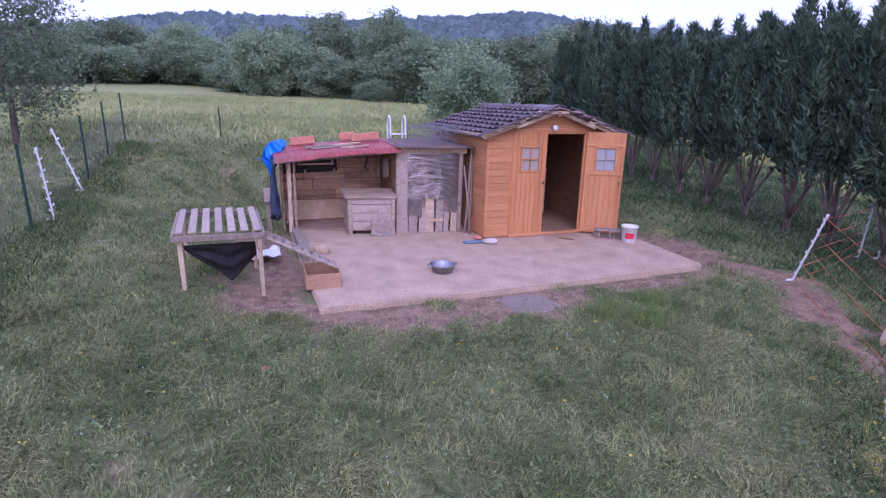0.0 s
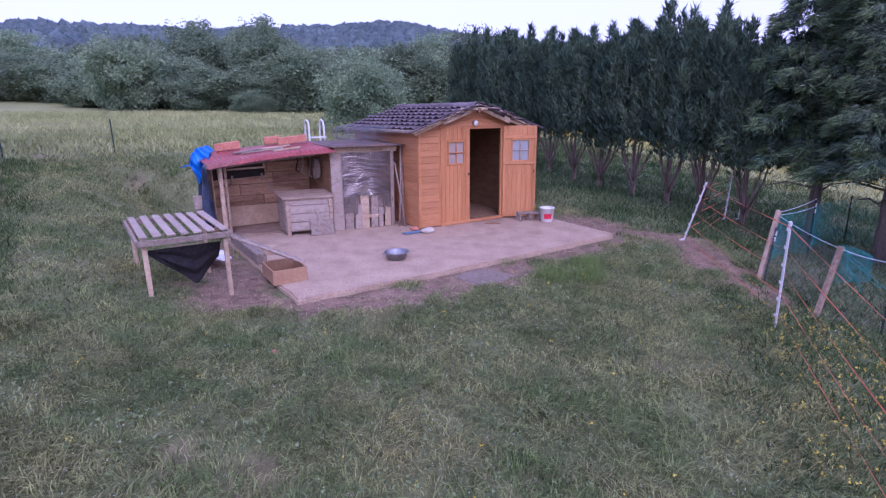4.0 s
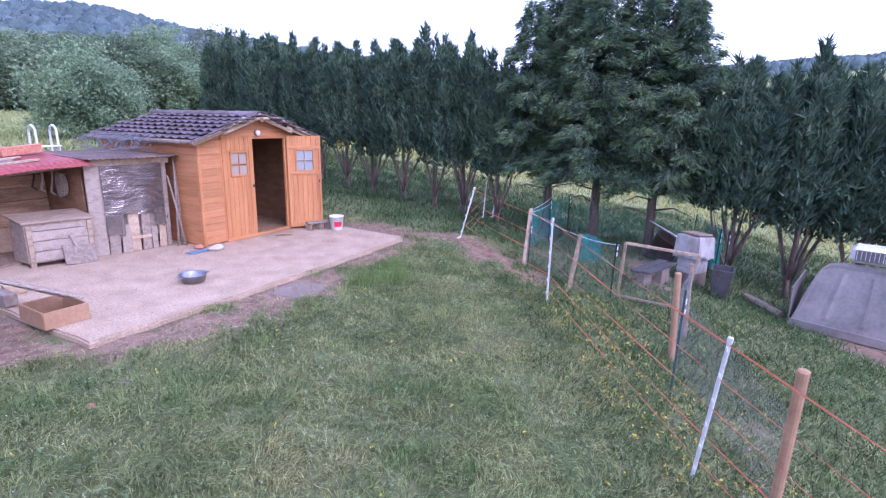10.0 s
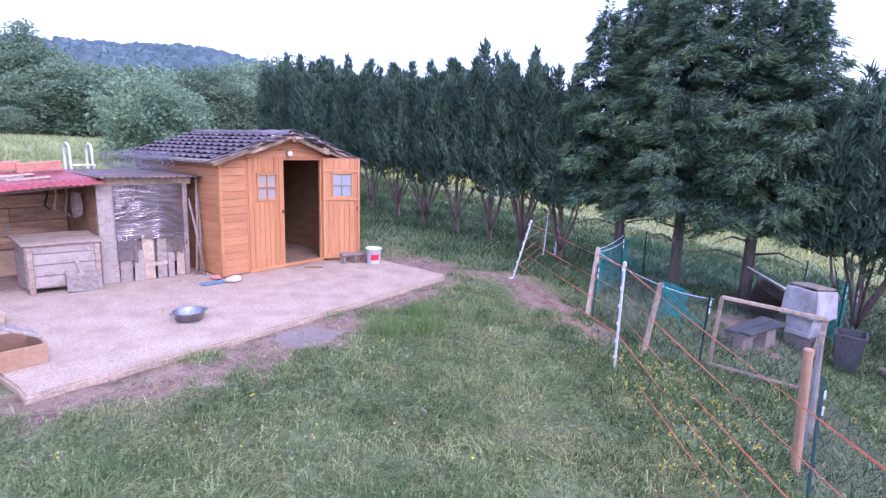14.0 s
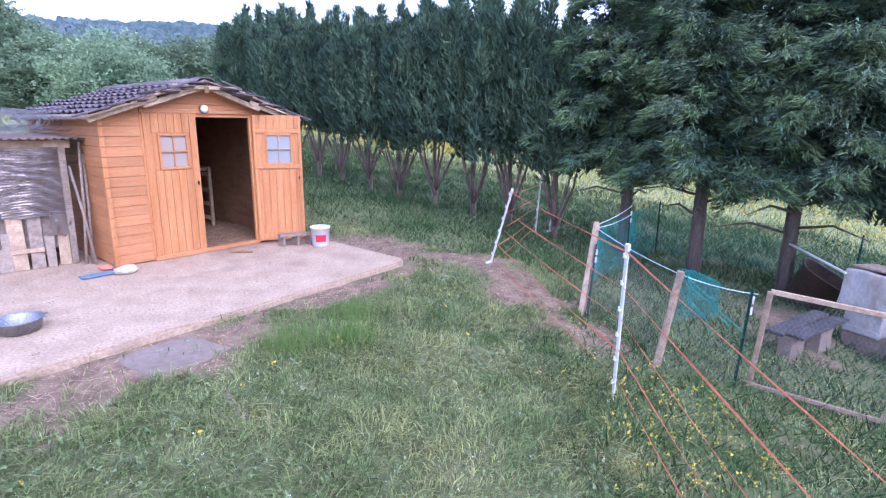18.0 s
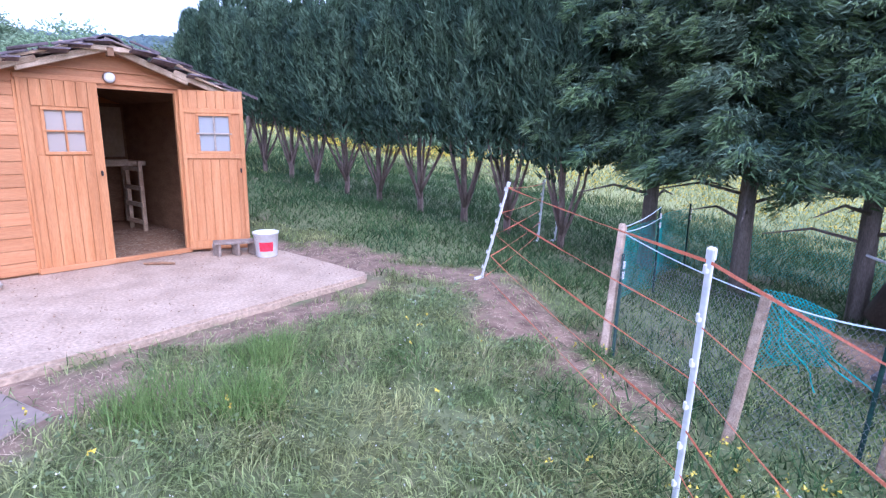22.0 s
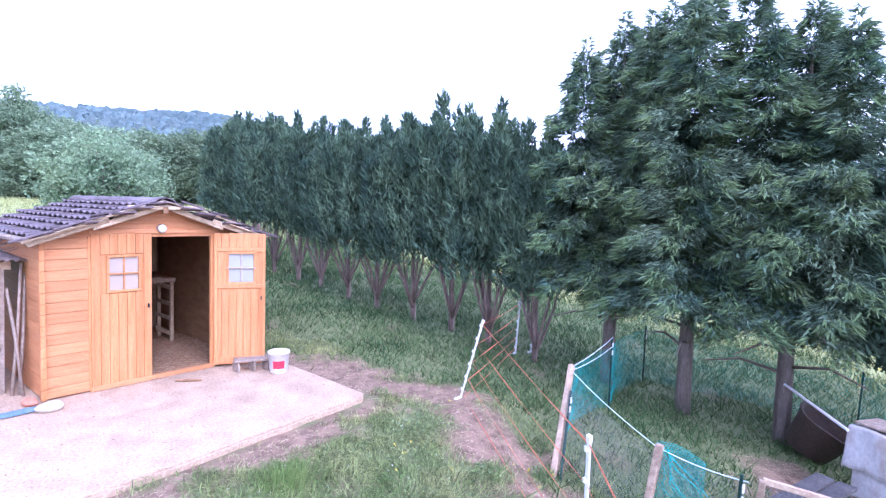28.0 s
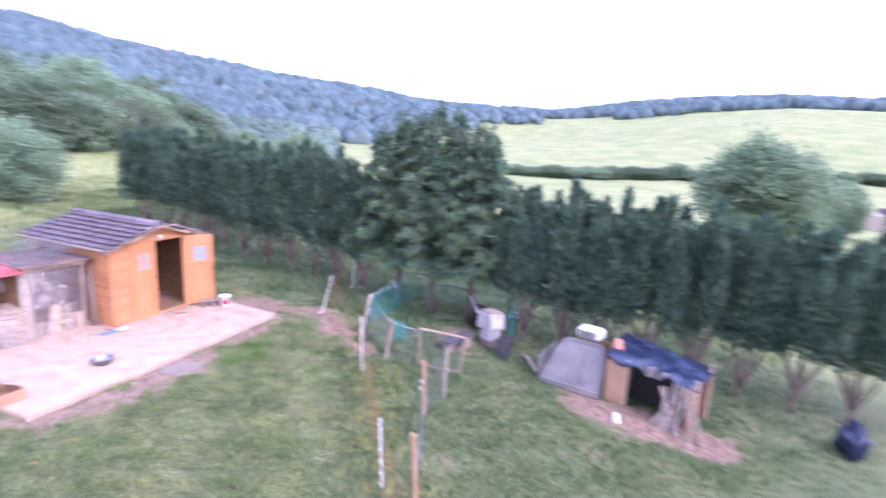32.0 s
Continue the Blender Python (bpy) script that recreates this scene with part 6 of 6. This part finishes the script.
def dome_faces(total, na=8, nr=5):
    i, j = np.meshgrid(np.arange(nr - 1), np.arange(na), indexing="ij")
    q = np.stack([i * na + j, i * na + (j + 1) % na, (i + 1) * na + (j + 1) % na, (i + 1) * na + j], -1).reshape(-1, 4)
    return (np.arange(total // (na * nr))[:, None, None] * na * nr + q[None]).reshape(-1, 4)
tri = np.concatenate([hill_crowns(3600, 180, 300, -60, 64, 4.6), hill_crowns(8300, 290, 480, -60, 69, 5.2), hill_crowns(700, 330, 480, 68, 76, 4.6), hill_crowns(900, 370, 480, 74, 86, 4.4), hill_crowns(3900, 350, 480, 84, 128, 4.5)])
woods = numpy_mesh("far_woods", tri, dome_faces(len(tri)), HAZYFARLEAF, True)
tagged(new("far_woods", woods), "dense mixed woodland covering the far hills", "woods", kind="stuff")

tri = hill_crowns(5200, 105, 190, -60, 54, 3.2)
slope = numpy_mesh("slope_woods", tri, dome_faces(len(tri)), SLOPELEAF, True)
tagged(new("slope_woods", slope), "green broadleaf wood on the lower slope", "woods", kind="stuff")

# far farm roof across the valley
fa = math.radians(106.5)
fx, fy = 60 * math.sin(fa) - 5.4, 60 * math.cos(fa) - 11.7
fz = ground_z(fx, fy)
farm = thing("far_building", (fx, fy, fz), "low white building with a brownish roof across the fields", "building")
part("wall", box((fx, fy - 4, fz + 0.7), (fx, fy + 3, fz + 0.7), 4, 1.6), WHITEWASH, farm)
part("roof", box((fx, fy - 4.3, fz + 1.7), (fx, fy + 1.2, fz + 1.7), 4.6, 0.5), TILE, farm)


# ---- grass ----
def blades(x, y, h, w, lean=0.5):
    n = len(x)
    z = height(x, y)
    a = rs.rand(n) * 2 * np.pi
    l = rs.normal(0, lean, (n, 2)) * h[:, None]
    base = np.stack([x, y, z - 0.01], 1)
    s = np.stack([np.cos(a), np.sin(a), 0 * a], 1) * w[:, None] * 0.5
    tip = base + np.stack([l[:, 0], l[:, 1], h], 1)
    return np.stack([base - s, base + s, tip], 1).reshape(-1, 3)


def lawn(n, x0, x1, y0, y1, h, w, keep=None, lean=0.55):
    x, y = rs.uniform(x0, x1, n), rs.uniform(y0, y1, n)
    slab = (x > -3.03) & (x < 2.62) & (y > -2.42) & (y < 3.1)
    k = (~slab) & (rs.rand(n) > bare(x, y) * 0.97)
    if keep is not None:
        k &= keep(x, y)
    x, y = x[k], y[k]
    tuft = 0.75 + 0.35 * np.clip(wavy(x, y, 2.3, 4) * 0.6 + wavy(x, y, 7.0, 6) * 0.4, -1, 1.6)
    hh = h * rs.uniform(0.5, 1.25, len(x)) * tuft
    return blades(x, y, hh, w * rs.uniform(0.6, 1.3, len(x)), lean)


def stuff_tris(name, tri, mat, label, cat):
    me = numpy_mesh(name, tri, np.arange(len(tri)).reshape(-1, 3), mat)
    return tagged(new(name, me), label, cat, kind="stuff")


def bent(x, y, h, w, dx, dy):
    """Blades that rise, bend over and lie along (dx, dy): kites of two faces."""
    n = len(x)
    base = np.stack([x, y, height(x, y) - 0.008], 1)
    d = np.stack([dx, dy], 1)
    side = np.stack([-dy, dx, 0 * dx], 1)
    side = side / (np.linalg.norm(side, axis=1)[:, None] + 1e-6) * (w * 0.5)[:, None]
    mid = base + np.concatenate([d * (h * 0.35)[:, None], (h * 0.62)[:, None]], 1)
    tip = base + np.concatenate([d * h[:, None], (h * rs.uniform(0.35, 0.85, n))[:, None]], 1)
    return np.stack([base, mid - side, mid + side, tip], 1).reshape(-1, 3)


def stuff_kites(name, v, mat, label, cat):
    o = np.arange(len(v) // 4)[:, None, None] * 4
    f = (o + np.array([[0, 2, 1], [1, 2, 3]])[None]).reshape(-1, 3)
    return tagged(new(name, numpy_mesh(name, v, f, mat)), label, cat, kind="stuff")


def turf(n, x0, x1, y0, y1, h, w, keep, lie):
    """Matted turf: the blades of one spot lie much the same way."""
    x, y = rs.uniform(x0, x1, n), rs.uniform(y0, y1, n)
    slab = (x > -3.03) & (x < 2.62) & (y > -2.42) & (y < 3.1)
    k = (~slab) & (rs.rand(n) > bare(x, y) * 0.97) & keep(x, y)
    x, y = x[k], y[k]
    a = 2.2 * wavy(x, y, 2.6, 8) + 1.4 * wavy(x, y, 7.5, 3) + rs.normal(0, 0.75, len(x))
    tuft = 0.85 + 0.4 * np.clip(wavy(x, y, 2.3, 4) * 0.6 + wavy(x, y, 7.0, 6) * 0.5, -1.2, 1.6)
    hh = h * rs.uniform(0.45, 1.3, len(x)) * tuft
    q = lie * rs.uniform(0.3, 1.5, len(x))
    return bent(x, y, hh, w * rs.uniform(0.6, 1.3, len(x)), np.cos(a) * q, np.sin(a) * q)


yard = lambda x, y: (x > 3.5 + 0.2 * wavy(x, y, 1.5, 3)) | (y < -4.2) & (x > -1.4 + 1.3 * (y + 7.7) + 0.15 * wavy(x, y, 2.5, 4))
feather = lambda x, y: (rs.rand(len(x)) > 0.7 * yard(x, y)) & (rs.rand(len(x)) < np.clip(np.minimum(np.minimum(x + 8.0, 4.5 - x), y + 13.5) / 2.5, 0, 1))
open_lawn = lambda x, y: ~yard(x, y)
g = [lawn(110000, -12, 9, -20, -2, 0.1, 0.013, open_lawn), lawn(60000, -8, 7.5, -2.5, 6, 0.1, 0.014, open_lawn), lawn(40000, -9, 12, 4, 18, 0.16, 0.03)]
stuff_tris("lawn_grass", np.concatenate(g), GRASSBLADE, "short trodden lawn grass with thin patches", "grass")
stuff_kites("turf", turf(430000, -8, 4.5, -13.5, -2.3, 0.1, 0.0058, feather, 1.3), GRASSBLADE, "matted lawn grass lying over in tufts", "grass")
dry = lambda x, y: feather(x, y) & (wavy(x, y, 1.9, 15) + 0.5 * wavy(x, y, 6.0, 2) + 0.5 * rs.normal(0, 1, len(x)) > 0.45)
lawn_side = lambda x, y: open_lawn(x, y) & ((x < -3.2) | (x > 2.7) & (x < 5.0)) & (rs.rand(len(x)) < np.clip((x + 8.0) / 1.5, 0, 1))
stuff_kites("side_turf", turf(170000, -8, 5.0, -2.6, 6.5, 0.09, 0.0085, lawn_side, 1.2), GRASSBLADE, "grazed grass beside the slab", "grass")
stuff_kites("dry_grass", turf(150000, -8, 4.5, -13.5, -2.3, 0.085, 0.0055, dry, 1.6), DRYBLADE, "dry bleached blades matted into the lawn", "grass")
strip = lambda x, y: (seg_dist(x, y, -6.0, -3.0, -6.2, 6.0) < 0.4 + 0.12 * wavy(x, y, 2, 1)) | (seg_dist(x, y, -1.6, -7.75, 1.9, -5.2) < 0.75 + 0.3 * wavy(x, y, 2, 1)) | (seg_dist(x, y, 2.9, -4.6, 2.4, -6.5) < 0.6) | yard(x, y) & (bare(x, y) < 0.5)
g = [lawn(360000, -7.2, 12, -16, 14, 0.16, 0.015, lambda x, y: strip(x, y) & (rs.rand(len(x)) < np.clip((y + 16) / 4, 0, 1)), 0.8)]
stuff_tris("tall_grass", np.concatenate(g), SHADEDLUSHBLADE, "lush uncut grass along fences and hedge, shade in its green", "grass")
clx, cly = rs.normal(0, 1, (2, 650))
g = []
for cx, cy, r in ((0.42, -3.6, 0.1), (0.05, -3.3, 0.13), (0.8, -3.2, 0.1)):
    g.append(blades(cx + clx * r, cy + cly * r, rs.uniform(0.1, 0.26, 650), np.full(650, 0.006), 0.35))
stuff_tris("fresh_grass", np.concatenate(g), FRESHBLADE, "bright fresh clumps of taller grass by the slab", "grass")
# leaning tufts, each combed one way
cx, cy = rs.uniform(-6.6, 3, 1300), rs.uniform(-10, -2.9, 1300)
k = (bare(cx, cy) < 0.45) & (wavy(cx, cy, 1.3, 6) + 0.7 * rs.normal(0, 1, 1300) > -0.2)
cx, cy = cx[k], cy[k]
ca, ch = rs.rand(len(cx)) * 2 * np.pi, rs.uniform(0.08, 0.15, len(cx))
per = 30
cx, cy, ca, ch = (np.repeat(q, per) for q in (cx, cy, ca, ch))
ca = ca + rs.normal(0, 0.55, len(cx))
q = rs.uniform(0.2, 1.1, len(cx))
stuff_kites("grass_tufts", bent(cx + rs.normal(0, 0.05, len(cx)), cy + rs.normal(0, 0.05, len(cx)), ch * rs.uniform(0.5, 1.15, len(cx)), np.full(len(cx), 0.0058), np.cos(ca) * q, np.sin(ca) * q), GRASSBLADE, "leaning green tufts of grass in the lawn", "grass")
meadow = lambda x, y: (y - 0.2 * x > 7.6) | (x > 10.6)
stuff_tris("meadow_grass", lawn(230000, -24, 26, -14, 42, 0.26, 0.03, meadow, 0.6), surf("meadow_stalks", (0.26, 0.3, 0.115), (0.38, 0.39, 0.17), 0.15, 0.8, 0, island=0.35), "tall pale meadow grass beyond the fences", "grass")
n = 14000
x, y = rs.uniform(10.4, 24, n), rs.uniform(-12, 16, n)
k = x > 10.4 + rs.rand(n)
x, y = x[k], y[k]
z = height(x, y) + rs.uniform(0.3, 0.55, len(x))
p = np.stack([x, y, z], 1)
stuff_tris("meadow_flowers", sprays(p, rs.normal(0, 1, p.shape), 0.04, 0.04, blades=2)[0], PETAL, "yellow meadow flowers beyond the hedge", "flowers")
n = 800
x, y = np.concatenate([rs.uniform(-1.6, 2.0, n), rs.uniform(-5, 3, 120)]), np.concatenate([rs.uniform(-8.3, -5.4, n), rs.uniform(-8, -3, 120)])
k = (seg_dist(x, y, -1.5, -7.8, 1.8, -5.5) < 0.5) | (np.arange(len(x)) >= n)
x, y = x[k], y[k]
p = np.stack([x, y, height(x, y) + rs.uniform(0.06, 0.2, len(x))], 1)
stuff_tris("buttercups", sprays(p, np.tile((0, 0, 1.0), (len(p), 1)), 0.016, 0.018, blades=3, spread=1.0)[0], PETAL, "small yellow buttercups by the fence", "flowers")
n = 2400
x, y = rs.uniform(-6.5, 3, n), rs.uniform(-10, -3, n)
k = bare(x, y) < 0.4
x, y = x[k], y[k]
p = np.stack([x, y, height(x, y) + rs.uniform(0.03, 0.06, len(x))], 1)
stuff_tris("clover_heads", sprays(p, np.tile((0, 0, 1.0), (len(p), 1)), 0.007, 0.008, blades=3, spread=1.0)[0], DULLPETAL, "white clover heads and daisies in the lawn", "flowers")
# straw trodden into the bare earth and onto the slab
n = 160000
x, y = rs.uniform(-4.2, 5.5, n), rs.uniform(-12.5, 1.5, n)
k = (bare(x, y) > 0.45) & ~((x > -3.0) & (x < 2.6) & (y > -2.44)) & ~((x > -0.92) & (x < -0.26) & (y > -3.05) & (y < -2.5)) & (rs.rand(n) < np.where(y < -8, 0.1, 0.8))
x, y = x[k], y[k]
z = height(x, y) + 0.006 + 0.012 * rs.rand(len(x))
a, l = rs.rand(len(x)) * 2 * np.pi, rs.uniform(0.03, 0.11, len(x))
d, s = np.stack([np.cos(a), np.sin(a), rs.normal(0, 0.12, len(x))], 1) * l[:, None], np.stack([-np.sin(a), np.cos(a), 0 * a], 1) * 0.0019
c = np.stack([x, y, z], 1)
tri = np.stack([c - s, c + s, c + d], 1).reshape(-1, 3)
x, y = rs.uniform(0.95, 2.3, 2600), rs.uniform(-0.5, 1.8, 2600)
a = rs.rand(2600) * 2 * np.pi
c = np.stack([x, y, np.where(y > 0, 0.034, 0.004) + 0.02 * rs.rand(2600)], 1)
k = (y > 0.05) | (rs.rand(2600) < np.exp(y * 5))
d, s = np.stack([np.cos(a), np.sin(a), 0.1 * np.sin(a * 3)], 1) * 0.08, np.stack([-np.sin(a), np.cos(a), 0 * a], 1) * 0.004
tri2 = np.stack([c - s, c + s, c + d], 1)[k].reshape(-1, 3)
x, y = rs.uniform(-2.8, 2.5, 2600), rs.uniform(-2.4, 0.4, 2600)
a = rs.rand(2600) * 2 * np.pi
c = np.stack([x, y, 0.003 + 0.004 * rs.rand(2600)], 1)
d, s = np.stack([np.cos(a), np.sin(a), 0 * a], 1) * 0.03, np.stack([-np.sin(a), np.cos(a), 0 * a], 1) * 0.005
tri3 = np.stack([c - s, c + s, c + d], 1).reshape(-1, 3)
stuff_tris("straw_litter", np.concatenate([tri, tri2, tri3]), STRAW, "dry straw and chaff trodden into the bare earth", "straw")

# flat broad leaves of weeds in the lawn
n = 13000
x, y = rs.uniform(-6.3, 3.0, n), rs.uniform(-9.3, -2.9, n)
k = (bare(x, y) < 0.5) & (wavy(x, y, 1.6, 12) + 0.8 * rs.normal(0, 1, n) > 0.0)
x, y = x[k], y[k]
x, y = np.concatenate([x, -3.35 + 0.25 * rs.normal(0, 1, 70)]), np.concatenate([y, -3.3 + 0.18 * rs.normal(0, 1, 70)])
p = np.stack([x, y, height(x, y) + rs.uniform(0.02, 0.05, len(x))], 1)
d = np.stack([rs.normal(0, 1, len(x)), rs.normal(0, 1, len(x)), rs.uniform(0.0, 0.5, len(x))], 1)
stuff_tris("lawn_weeds", sprays(p, d, 0.03, 0.02, blades=3, spread=0.6)[0], WEEDLEAF, "flat broad-leaved weeds and clover in the lawn", "weeds")
# droppings and crumbs on the slab
n = 700
x, y = rs.uniform(-2.9, 2.5, n), rs.uniform(-2.4, 0.3, n)
p = np.stack([x, y, np.full(n, 0.006)], 1)
stuff_tris("slab_crumbs", sprays(p, rs.normal(0, 0.4, p.shape), 0.008, 0.009, blades=3, spread=0.8)[0], DARKWOOD, "dark droppings and crumbs scattered on the slab", "crumbs")
